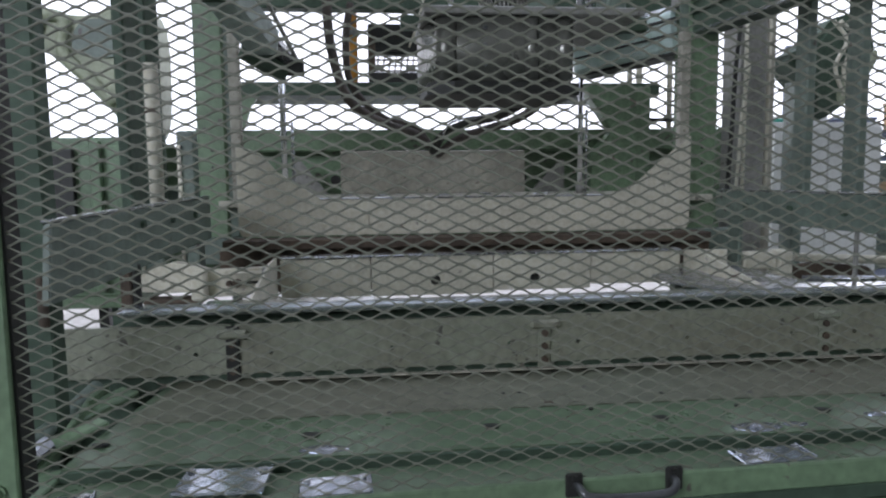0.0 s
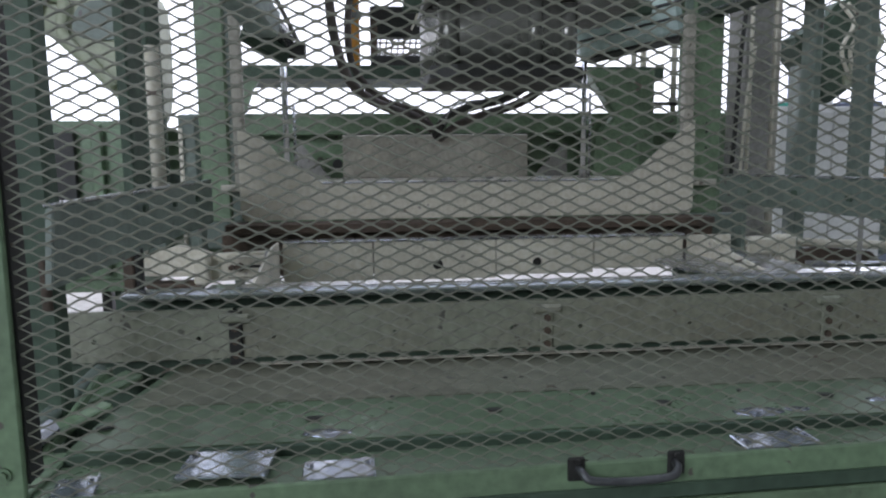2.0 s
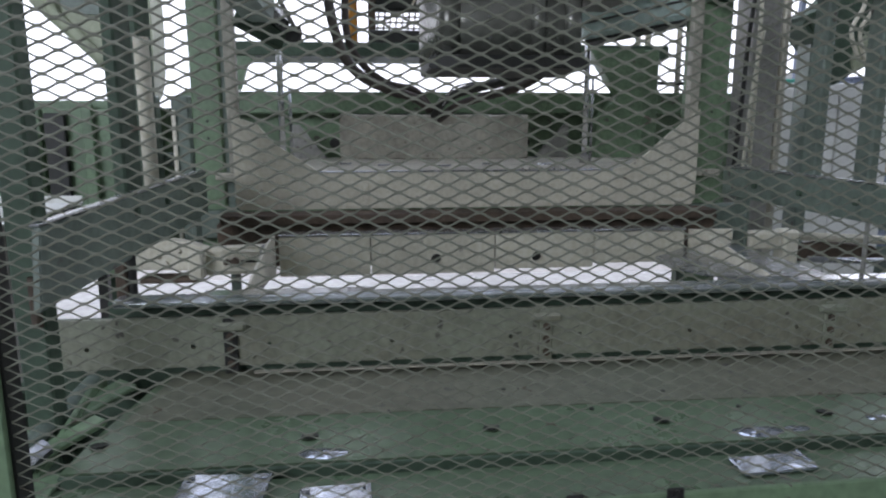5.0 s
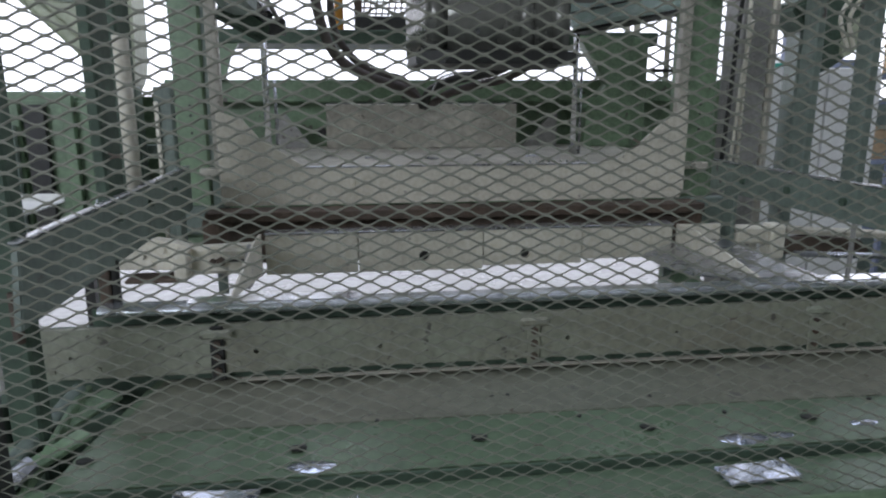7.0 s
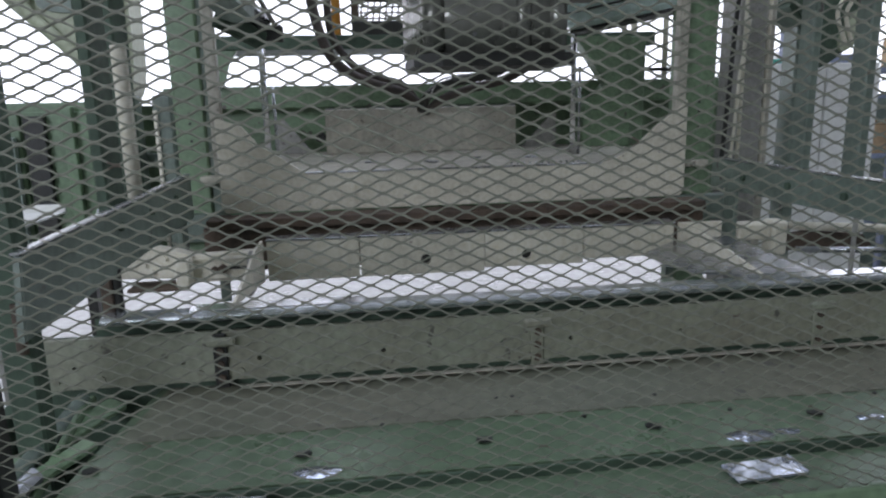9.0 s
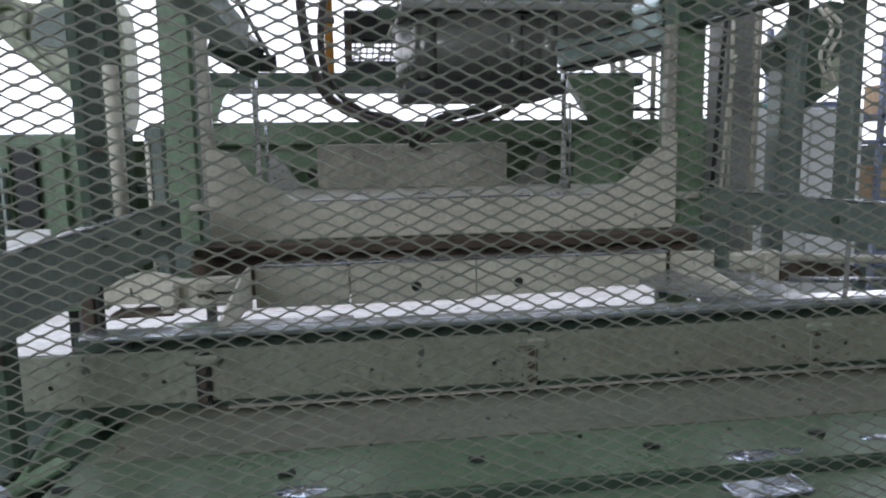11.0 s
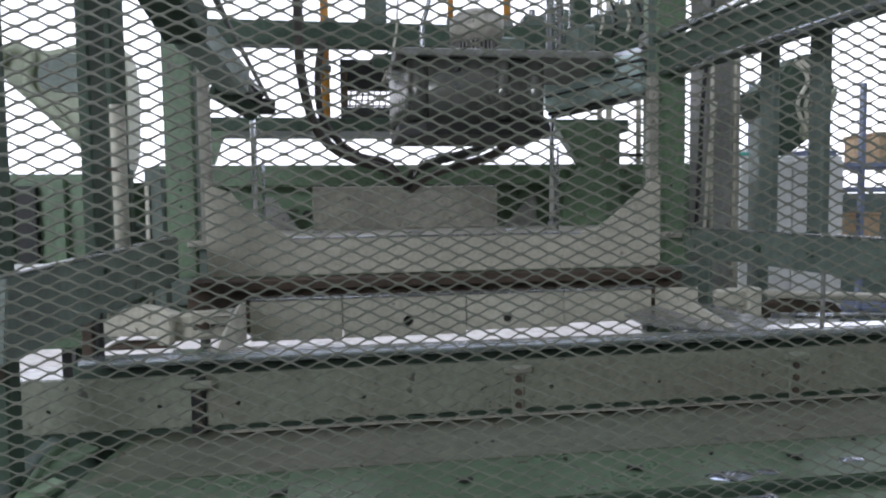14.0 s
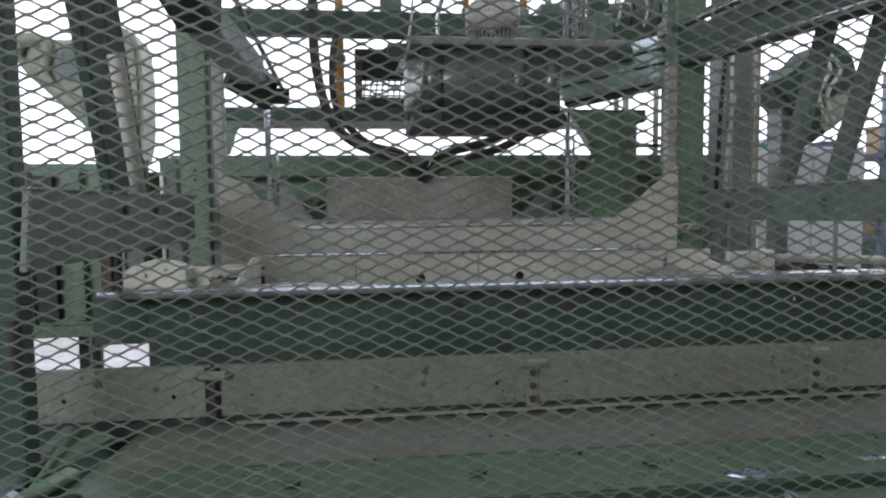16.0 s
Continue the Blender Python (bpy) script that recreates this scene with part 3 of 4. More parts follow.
    # clamps at the left end
    body = part("clamp_body", slab([(-0.60, 1.065), (-0.585, 1.10), (-0.54, 1.125), (-0.49, 1.14), (-0.44, 1.13), (-0.40, 1.115), (-0.25, 1.12), (-0.235, 1.10), (-0.24, 1.05), (-0.42, 1.045), (-0.45, 1.06)],
                                  "y", 0.93, 0.985, 0.006), DUSTY, lf, "pale dusty cast clamp body")
    part("clamp_block", box(-0.435, -0.40, 0.885, 0.929, 1.045, 1.12, 0.005), DUSTY, body, "pale square clamp block")
    part("clamp_plate", box(-0.36, -0.26, 0.915, 0.929, 1.055, 1.115, 0.005), DUSTY, body)
    for x, r in ((-0.345, 0.008), (-0.325, 0.012)):
        part("clamp_bolt", rod((x, 0.914, 1.085), (x, 0.902, 1.085), r, seg=6), RUST, body, "rusty bolt")
    part("slot", box(-0.31, -0.265, 0.911, 0.9148, 1.083, 1.09, 0.001), BLACK, body)
    part("clamp_foot", box(-0.56, -0.41, 0.90, 0.98, 1.035, 1.046, 0.004), RUST, body, "rusty brown foot")
    for x, z in ((-0.52, 1.10), (-0.47, 1.115), (-0.50, 1.08), (-0.29, 1.11)):
        part("chip", rod((x, 0.929, z), (x, 0.922, z), 0.007, seg=7), DUSTY, body)
    part("leg", slab([(0.80, 1.04), (0.86, 1.04), (0.97, 1.115), (0.93, 1.125)], "x", -0.262, -0.236, 0.003), GREY, lf, "grey slanted support leg")
    # dark bar added to imitate the shaded gap at the rail's end
    part("hanger_end", box(-0.468, -0.447, 0.505, 0.53, 1.02, 1.20, 0.003), RUST, lf, "dark bar put in for the shaded gap at the rail end")
    # right end: dusty blocks and rods on the frame
    part("dusty_block", box(1.20, 1.245, 0.97, 1.03, 1.03, 1.13, 0.006), DUSTY, lf, "pale dusty block")
    part("dusty_plate", box(1.10, 1.20, 0.98, 1.03, 1.075, 1.125, 0.006), DUSTY, lf)
    part("cross_rod", rod((1.26, 0.95, 1.05), (1.62, 0.80, 1.06), 0.009), WORN_STEEL, lf, "bare steel rod", True)
    part("cross_rod", rod((1.30, 1.05, 1.10), (1.66, 0.95, 1.09), 0.013), DUSTY, lf, "dusty rod", True)
    part("end_bracket", slab([(1.26, 1.03), (1.56, 1.03), (1.52, 1.07), (1.36, 1.085), (1.28, 1.075)], "y", 1.02, 1.06, 0.004), RUST, lf, "brown dusty bracket")
    return lf


LIFT = lift_frame()
# each link swings about its own pin
for bar, pin in LINKS:
    bar.data.transform(Matrix.Translation(-pin))
    bar.location = pin


# ---- trough and table ----
def trough():
    t = thing("trough", "dusty grey steel trough on the machine table", "trough", (CX, 1.2, 1.14))
    out = [(-0.361, 1.182), (1.023, 1.182), (1.035, 1.20), (1.035, 1.475), (1.0, 1.445), (0.94, 1.40), (0.875, 1.342), (0.82, 1.308), (0.765, 1.293), (-0.13, 1.293),
           (-0.20, 1.34), (-0.255, 1.375), (-0.30, 1.43), (-0.372, 1.455), (-0.372, 1.20)]
    part("front_plate", slab(out, "y", 1.2, 1.212, 0.0), DUSTY, t)
    part("edge", box(-0.13, 0.765, 1.195, 1.1995, 1.290, 1.2945, 0.001), WORN_STEEL, t, "thin bright worn edge")
    part("table", box(-0.43, 1.12, 1.213, 2.16, 1.27, 1.290, 0.002), TABLE, t, "dusty steel table top")
    for x in (-0.31, -0.24, -0.02, 0.03, 0.31, 0.66, 0.93):
        part("bolt", add_bolt(bmesh.new(), (x, 1.2, 1.225), (0, -1, 0), 0.008, 0.006), DUSTY, t)
    part("strap", box(0.0, 0.016, 1.194, 1.1995, 1.21, 1.26, 0.002), DUSTY, t)
    part("rusty_strip", box(-0.40, 1.06, 1.10, 1.198, 1.150, 1.178, 0.003), RUST, t, "rusty brown base strip")
    part("base", box(-0.42, 1.08, 1.15, 1.21, 1.02, 1.149, 0.003), RUST, t)
    for i in range(12):
        x = 0.50 + i * 0.02
        part("slot", beam((x, 1.27, 1.2905), (x + 0.014, 1.33, 1.2905), 0.006, 0.003, 0), WORN_STEEL, t)
    for sgn, x in ((-1, -0.395), (1, 0.995)):
        part("upright", box(x + 0.008, x + 0.04, 1.213, 1.243, 1.29, 1.80, 0.003), TABLE, t, "pale dusty flat upright")
    for x, y in ((0.05, 1.5), (0.25, 1.45), (0.42, 1.55), (0.60, 1.5), (-0.08, 1.6)):
        r = random.Random(int(x * 1000))
        part("scrap", beam((x, y, 1.294), (x + r.uniform(0.02, 0.05), y - r.uniform(0.01, 0.04), 1.296), 0.02, 0.006, 0.001), WORN_STEEL, t, "bright scrap of metal")


trough()


def machine_frame():
    fr = thing("press", "green steel portal press with round-edged posts", "press", (CX, 1.3, 0))
    for x0, x1 in ((-0.493, -0.408), (1.046, 1.148)):
        post = part("post", box(x0, x1, 1.25, 1.36, 1.0 if x0 < 0 else 0.0, 2.6, 0.006), GREEN, fr)
        part("post_flange", box(x1 - 0.004 if x0 < 0 else x0 - 0.026, x1 + 0.026 if x0 < 0 else x0 + 0.004, 1.262, 1.272, 0.9, 2.4, 0.001), GREEN_GREY, post)
        for z in (1.468, 1.44, 1.39):
            part("bolt_hole", rod(((x0 + x1) / 2, 1.2495, z), ((x0 + x1) / 2, 1.248, z), 0.004), BLACK, post)
        part("foot_plate", box(x0 - 0.03, x1 + 0.05, 1.20, 1.249, 1.10, 1.18, 0.004), GREEN_GREY, post)
    part("rear_beam", box(-0.75, 1.66, 2.11, 2.19, 1.475, 1.566, 0.005), GREEN, fr, "green rear cross beam")
    part("rear_panel", box(-1.15, 1.90, 2.2, 2.21, 0.86, 1.5, 0.002), GREEN, fr)
    part("rear_leg", box(-1.14, -1.10, 2.212, 2.25, 0.0, 0.9, 0.003), DARK_GREEN, fr)
    part("middle_beam", box(-0.62, 1.30, 2.05, 2.40, 1.705, 1.76, 0.004), DARK_GREEN, fr)
    part("upper_beam", box(-0.62, 1.45, 1.98, 2.06, 2.043, 2.14, 0.005), DARK_GREEN, fr)
    part("upper_post", box(0.13, 0.218, 1.985, 2.05, 2.1405, 2.7, 0.004), GREEN_GREY, fr)
    part("upper_post", box(1.02, 1.10, 1.985, 2.05, 2.1405, 2.7, 0.004), DARK_GREEN, fr)
    part("upper_post", box(1.30, 1.36, 1.985, 2.05, 2.1405, 2.7, 0.004), GREEN_GREY, fr)
    part("plate", box(-0.101, 0.673, 1.96, 1.972, 1.292, 1.468, 0.003), TABLE, fr, "bare grey steel backing plate")
    part("plate_edge", box(-0.101, 0.673, 1.973, 2.0, 1.462, 1.472, 0.002), BLACK, fr)
    for x in (-0.135, 0.71):
        part("grommet", rod((x, 2.198, 1.35), (x, 2.185, 1.35), 0.022), BLACK, fr)
    for x0, x1 in ((-0.30, -0.16), (0.72, 0.87)):
        part("rib", slab([(x0, 1.292), (x1, 1.292), (x1 if x0 > 0 else x0 + 0.03, 1.43), (x1 - 0.02 if x0 > 0 else x0, 1.43)], "y", 2.05, 2.062), GREY, fr, "grey triangular rib")
    # green bracket with a slanted side
    part("bracket", slab([(0.92, 1.737), (1.16, 1.737), (1.16, 1.291), (0.96, 1.291), (0.965, 1.45), (1.055, 1.546), (1.01, 1.61)], "y", 1.96, 2.04, 0.004), GREEN, fr, "green cast bracket with a slanted side")
    part("bracket_side", box(1.162, 1.23, 1.98, 2.05, 1.291, 1.735, 0.004), GREEN, fr)
    for x, r in ((1.20, 0.012), (1.245, 0.014), (1.39, 0.012)):
        part("pipe", rod((x, 2.15, 1.566), (x, 2.15, 2.4), r), DUSTY, fr, "pale upright pipe", True)
    part("window_bar", box(1.27, 1.45, 2.12, 2.15, 1.60, 1.615, 0.002), BLACK, fr)
    part("left_bracket", slab([(-0.62, 1.76), (-0.44, 1.76), (-0.44, 1.70), (-0.47, 1.66), (-0.50, 1.566), (-0.62, 1.566)], "y", 2.06, 2.09, 0.003), GREEN, fr)


machine_frame()


def guide_rod(x, y, z0, z1, r):
    g = thing("guide_rod", "chromed guide rod with a collar at its foot", "rod", (x, y, z0), "guide rods of the press")
    part("shaft", rod((x, y, z0 + 0.004), (x, y, z1), r), CHROME, g, smooth=True)
    part("collar", rod((x, y, z0), (x, y, z0 + 0.03), r * 1.6), GREY, g, smooth=True)
    part("side_tube", rod((x + r * 2.6, y + 0.01, z0), (x + r * 2.6, y + 0.01, z1 - 0.2), r * 0.5), WORN_STEEL, g, smooth=True)


guide_rod(-0.275, 1.55, 1.29, 1.75, 0.011)
guide_rod(0.80, 1.60, 1.29, 1.80, 0.010)


# ---- ram and its hoses ----
def ram():
    r = thing("press_ram", "grey steel press ram block with a motor on its plate", "press ram", (0.40, 1.1, 1.58))
    body = smooth_outline([(0.20, 1.0), (0.25, 0.965), (0.33, 0.95), (0.42, 0.945), (0.51, 0.955), (0.57, 0.985), (0.59, 1.04), (0.59, 1.29), (0.20, 1.29)], 5)
    part("block", slab(body, "z", 1.605, 1.7755), RAM_STEEL, r, "round-fronted brown tarnished steel block", True)
    for x, y, w in ((0.232, 0.972, 0.030), (0.46, 0.955, 0.022), (0.555, 0.975, 0.026)):
        part("column_cover", rod((x, y, 1.612), (x, y, 1.768), w, seg=24), RAM_STEEL, r, "polished vertical cover", True)
    for z in (1.65, 1.70, 1.745):
        part("screw", add_bolt(bmesh.new(), (0.335, 0.949, z), (0, -1, 0), 0.006, 0.004), DARK_STEEL, r)
    part("bottom_flange", slab([(0.18, 0.97), (0.25, 0.935), (0.52, 0.935), (0.60, 0.97), (0.60, 1.306), (0.18, 1.306)], "z", 1.572, 1.6045, 0.003), BLACK, r)
    part("top_plate", box(0.17, 0.765, 0.93, 1.34, 1.7765, 1.797, 0.003), GREY, r)
    part("rear_rail", box(0.13, 0.95, 1.36, 1.40, 1.83, 1.875, 0.004), DARK_GREEN, r)
    for x in (0.19, 0.72):
        part("rail_foot", box(x, x + 0.04, 1.30, 1.3595, 1.7975, 1.87, 0.003), DARK_GREEN, r)
    motor = part("motor", rod((0.42, 1.10, 1.848), (0.42, 1.10, 1.915), 0.078, seg=32), TABLE, r, "pale dusty round motor cap", True)
    part("motor_crown", rod((0.42, 1.10, 1.9155), (0.42, 1.10, 1.936), 0.078, 0.055, 32), TABLE, motor, smooth=True)
    part("motor_flange", rod((0.42, 1.10, 1.7975), (0.42, 1.10, 1.8475), 0.056, seg=24), BLACK, motor)
    for k in range(18):
        a = math.pi * (k + 0.5) / 18 + math.pi
        part("fin", beam((0.42 + 0.066 * math.cos(a), 1.10 + 0.066 * math.sin(a), 1.799), (0.42 + 0.066 * math.cos(a), 1.10 + 0.066 * math.sin(a), 1.8475), 0.004, 0.012, 0, (math.cos(a), math.sin(a), 0)), GREY, motor)
    for x in (0.655, 0.685):
        part("column", rod((x, 1.15, 1.7975), (x, 1.15, 2.3), 0.012), CHROME, r, smooth=True)
    part("valve", box(0.47, 0.55, 1.05, 1.15, 1.7975, 1.86, 0.006), GREEN_GREY, r)
    part("valve", box(0.702, 0.76, 1.05, 1.15, 1.7975, 1.90, 0.006), GREEN_GREY, r)
    part("pipe", tube([(0.25, 1.0, 1.80), (0.25, 1.0, 1.87), (0.27, 1.0, 1.95), (0.26, 1.0, 2.1)], 0.007, 8), WORN_STEEL, r, smooth=True)


ram()


def hose(label, points, r, mat=RUBBER, ribs=0.0, name="hose"):
    h = part(name, tube(points, r, 12, 10, ribs), mat, None, "", True)
    return tagged(h, label, "hose")


hose("thick brown rubber hose hanging in a loop", [(-0.12, 1.75, 2.4), (-0.125, 1.72, 2.05), (-0.115, 1.72, 1.85), (-0.07, 1.72, 1.68), (0.0, 1.73, 1.60), (0.1, 1.76, 1.555), (0.2, 1.85, 1.53), (0.26, 1.93, 1.49)], 0.018)
hose("brown rubber hose hanging beside the thick one", [(-0.04, 1.80, 2.02), (-0.06, 1.80, 1.9), (-0.055, 1.8, 1.75), (0.0, 1.80, 1.65), (0.09, 1.83, 1.585), (0.2, 1.88, 1.56), (0.27, 1.95, 1.49)], 0.014)
hose("dark ribbed hose rising to the ram", [(0.28, 1.93, 1.46), (0.31, 1.85, 1.52), (0.38, 1.72, 1.555), (0.50, 1.58, 1.58), (0.56, 1.48, 1.62), (0.57, 1.40, 1.68)], 0.017, BLACK, 0.08)
hose("dark ribbed hose below the ram", [(0.30, 1.94, 1.45), (0.36, 1.85, 1.50), (0.44, 1.72, 1.53), (0.55, 1.60, 1.56), (0.62, 1.5, 1.61), (0.63, 1.4, 1.68)], 0.015, RUBBER, 0.08)
hose("thin grey steel cable in a loop", [(0.30, 1.80, 1.50), (0.33, 1.74, 1.56), (0.40, 1.70, 1.58), (0.47, 1.62, 1.575)], 0.004, WORN_STEEL, 0, "cable")
hose("thin cable hanging in front of the plate", [(0.23, 1.5, 2.3), (0.22, 1.5, 2.0), (0.19, 1.5, 1.87), (0.17, 1.6, 1.82)], 0.004, DUSTY, 0, "cable")


def orange_pipe():
    p = thing("orange_pipe", "orange painted upright conduit with clamps", "pipe", (-0.04, 2.3, 1.7))
    part("pipe", rod((-0.045, 2.3, 1.75), (-0.045, 2.3, 2.9), 0.019), ORANGE, p, smooth=True)
    for z in (2.0, 2.35):
        part("clamp", box(-0.072, -0.018, 2.275, 2.325, z, z + 0.025, 0.003), GREY, p)


orange_pipe()


def overhead_pipe(x, y, r, mat, label):
    p = thing("overhead_pipe", label, "pipe", (x, y, 2.14))
    part("pipe", rod((x, y, 2.14), (x, y, 2.8), r), mat, p, smooth=True)
    part("clamp", box(x - r * 1.4, x + r * 1.4, y - r * 1.4, y + r * 1.4, 2.141, 2.17, 0.003), GREY, p)


overhead_pipe(0.735, 2.02, 0.016, ORANGE, "orange painted upright conduit above the beam")
overhead_pipe(0.49, 2.02, 0.013, ORANGE, "orange painted thin conduit above the beam")
overhead_pipe(-0.14, 2.02, 0.014, DUSTY, "pale upright pipe above the beam")


def valve_bank():
    v = thing("valve_bank", "grey-green valve blocks with pipes on the upper beam", "valve", (1.2, 2.02, 2.14))
    for x0, x1, z in ((0.80, 0.89, 2.19), (0.90, 1.0, 2.22), (1.11, 1.19, 2.20), (1.20, 1.29, 2.25), (1.37, 1.44, 2.22)):
        part("valve", box(x0, x1, 1.985, 2.055, 2.1405, z, 0.006), GREEN_GREY, v)
        part("knob", rod(((x0 + x1) / 2, 2.02, z), ((x0 + x1) / 2, 2.02, z + 0.03), 0.014), WORN_STEEL, v)
    for k in range(4):
        x = 1.13 + k * 0.06
        part("pipe", tube([(x, 1.975, 2.10), (x + 0.01, 1.96, 2.18), (x - 0.02, 1.97, 2.3), (x, 2.0, 2.5)], 0.006, 8), BLACK if k % 2 else DUSTY, v, smooth=True)


valve_bank()


def pale_sheet():
    # white sheet added to stand in for a bright pale surface beyond the rail
    t = thing("white_sheet", "white sheet on a stand, put in for a bright surface behind the rail", "tray", (-0.85, 0.95, 0))
    part("tray", box(-1.16, -0.76, 0.72, 1.10, 1.215, 1.221, 0.002), WHITE, t)
    part("rim", box(-1.16, -0.76, 1.101, 1.107, 1.215, 1.24, 0.001), WHITE, t)
    for x in (-1.14, -0.97):
        part("leg", box(x, x + 0.02, 1.06, 1.08, 0, 1.2145, 0.001), GREY, t)


pale_sheet()


def control_box():
    c = thing("terminal_box", "black control box with a perforated steel cover", "box", (0.16, 2.35, 1.76))
    part("body", box(0.02, 0.30, 2.32, 2.5, 1.762, 1.845, 0.006), BLACK, c)
    part("upper", box(0.02, 0.36, 2.40, 2.5, 1.945, 2.08, 0.006), BLACK, c)
    part("end", box(0.291, 0.36, 2.40, 2.5, 1.846, 1.944, 0.003), BLACK, c)
    part("side", box(0.02, 0.055, 2.38, 2.5, 1.85, 2.02, 0.003), RUST, c)
    for i in range(4):
        z = 1.862 + i * 0.025
        part("slat", box(0.056, 0.29, 2.42, 2.425, z, z + 0.008, 0), GREY, c)
    for i in range(9):
        x = 0.06 + i * 0.028
        part("slat", beam((x, 2.428, 1.852), (x + 0.012, 2.428, 1.945), 0.004, 0.008, 0), GREY, c)


control_box()


# ---- arms above ----
def right_arm():
    a = thing("linear_guide", "grey-green guide arm with a bright slide rod and a carriage", "machine arm", (1.09, 1.38, 1.8))
    # beam and strip are coloured dark because the arm is backlit
    part("beam", beam((1.10, 1.36, 1.855), (1.07, 0.1, 1.79), 0.085, 0.10, 0.005), DARK_GREEN, a)
    part("side_strip", beam((1.053, 1.34, 1.875), (1.023, 0.12, 1.81), 0.006, 0.02, 0.001), DARK_GREEN, a)
    part("slide_rod", rod((1.047, 1.30, 1.917), (1.017, 0.12, 1.857), 0.0125), CHROME, a, "bright chromed slide rod", True)
    part("lower_rod", rod((1.06, 1.30, 1.805), (1.035, 0.2, 1.745), 0.007), WORN_STEEL, a, "thin steel rod", True)
    part("rod_clamp", box(1.02, 1.12, 1.28, 1.34, 1.90, 1.945, 0.004), GREY, a)
    tip, end = Vector((0.785, 1.6, 1.782)), Vector((1.07, 1.37, 1.83))
    d = end - tip
    part("carriage", beam(tip, end, 0.12, 0.135, 0.014), MINT, a, "light grey-green carriage housing")
    for k, h in ((-0.2, 0.006), (0.55, 0.008)):
        o = Vector((-0.033, -0.05, 0.065 * k))
        part("groove", beam(tip + d * 0.03 + o, end + o, 0.02, h, 0.001), BLACK, a)
    part("cover", beam(tip + d * 0.45 + Vector((0, 0, 0.075)), end + Vector((0, 0, 0.077)), 0.07, 0.02, 0.003), WORN_STEEL, a, "bare steel cover strip")
    part("underside", beam(tip + d * 0.05 + Vector((0, 0, -0.073)), end + Vector((0, 0, -0.073)), 0.1, 0.01, 0.002), BLACK, a)


right_arm()


def left_arm():
    a = thing("cylinder_arm", "dark green slanting arm with a bright cylinder tip", "machine arm", (-0.21, 1.25, 1.7))
    part("beam", beam((-0.340, 0.90, 1.826), (-0.375, 0.40, 1.965), 0.10, 0.095, 0.006), DARK_GREEN, a)
    part("housing", beam((-0.270, 1.17, 1.742), (-0.339, 0.905, 1.825), 0.085, 0.08, 0.008), PALE_GREEN, a, "pale worn cylinder housing")
    part("cross_head", box(-0.62, -0.30, 0.58, 0.68, 1.88, 2.05, 0.006), DARK_GREEN, a)
    part("cylinder", rod((-0.305, 1.12, 1.80), (-0.22, 1.235, 1.712), 0.027), WORN_STEEL, a, "bare steel cylinder", True)
    part("bracket", beam((-0.33, 1.14, 1.72), (-0.225, 1.24, 1.665), 0.03, 0.05, 0.004), DARK_GREEN, a)
    part("side_bar", beam((-0.275, 0.90, 1.90), (-0.185, 1.25, 1.70), 0.011, 0.011, 0.002), GREY, a)
    part("tip", box(-0.225, -0.17, 1.235, 1.275, 1.665, 1.71, 0.004), BLACK, a)
    part("tie_rod", rod((-0.29, 0.70, 1.98), (-0.255, 0.95, 1.86), 0.006), GREY, a, smooth=True)


left_arm()


# ---- castings at both sides ----
def casting(name, label, outline, y, depth, mat):
    c = thing(name, label, "machine part", (outline[0][0], y, outline[0][1]))
    part("body", slab(smooth_outline(outline), "y", y, y + depth, 0.02), mat, c, smooth=False)
    return c


LC = casting("cast_column", "pale green cast machine column with a curved neck",
             [(-1.29, 1.97), (-1.24, 2.03), (-1.10, 2.01), (-0.85, 2.05), (-0.82, 1.7), (-0.86, 1.52), (-0.98, 1.53), (-0.985, 1.60), (-1.05, 1.68), (-1.15, 1.78), (-1.26, 1.89)], 2.0, 0.2, CAST)
# darker slab imitates the shading on the column's curved face
part("recess", slab(smooth_outline([(-1.13, 1.87), (-1.06, 1.845), (-0.97, 1.85), (-0.93, 1.90), (-0.96, 1.98), (-1.06, 1.99), (-1.12, 1.95)]), "y", 1.985, 1.999), GREEN_GREY, LC)
part("rim", tube([(-1.27, 1.985, 1.94), (-1.24, 1.98, 2.0), (-1.16, 1.98, 1.985), (-1.17, 1.98, 1.86), (-1.08, 1.98, 1.76), (-0.99, 1.98, 1.66)], 0.022, 10), CAST, LC, smooth=True)
RC = casting("cast_head", "dark green rounded cast machine head on a pedestal",
             [(1.87, 1.87), (1.94, 1.91), (2.01, 1.96), (2.07, 2.03), (2.15, 2.06), (2.22, 2.04), (2.27, 1.97), (2.285, 1.88), (2.25, 1.78), (2.21, 1.71), (2.13, 1.65), (2.05, 1.60), (2.0, 1.61), (1.99, 1.72), (1.93, 1.79)], 2.0, 0.2, DARK_GREEN)
part("face", slab(smooth_outline([(2.16, 1.82), (2.22, 1.84), (2.265, 1.90), (2.275, 1.86), (2.24, 1.79), (2.20, 1.72), (2.12, 1.66), (2.10, 1.72)]), "y", 1.985, 1.999), CAST, RC, "pale yellowed lower cover")
part("pedestal", box(1.945, 1.995, 2.05, 2.15, 0, 1.85, 0.004), GREEN_GREY, RC)
for k in range(2):
    part("cable", tube([(2.05 + k * 0.03, 1.97, 2.02), (2.10 + k * 0.05, 1.95, 1.93), (2.06 + k * 0.04, 1.96, 1.82), (2.12 + k * 0.03, 1.98, 1.70)], 0.009, 8), DUSTY, RC, smooth=True)


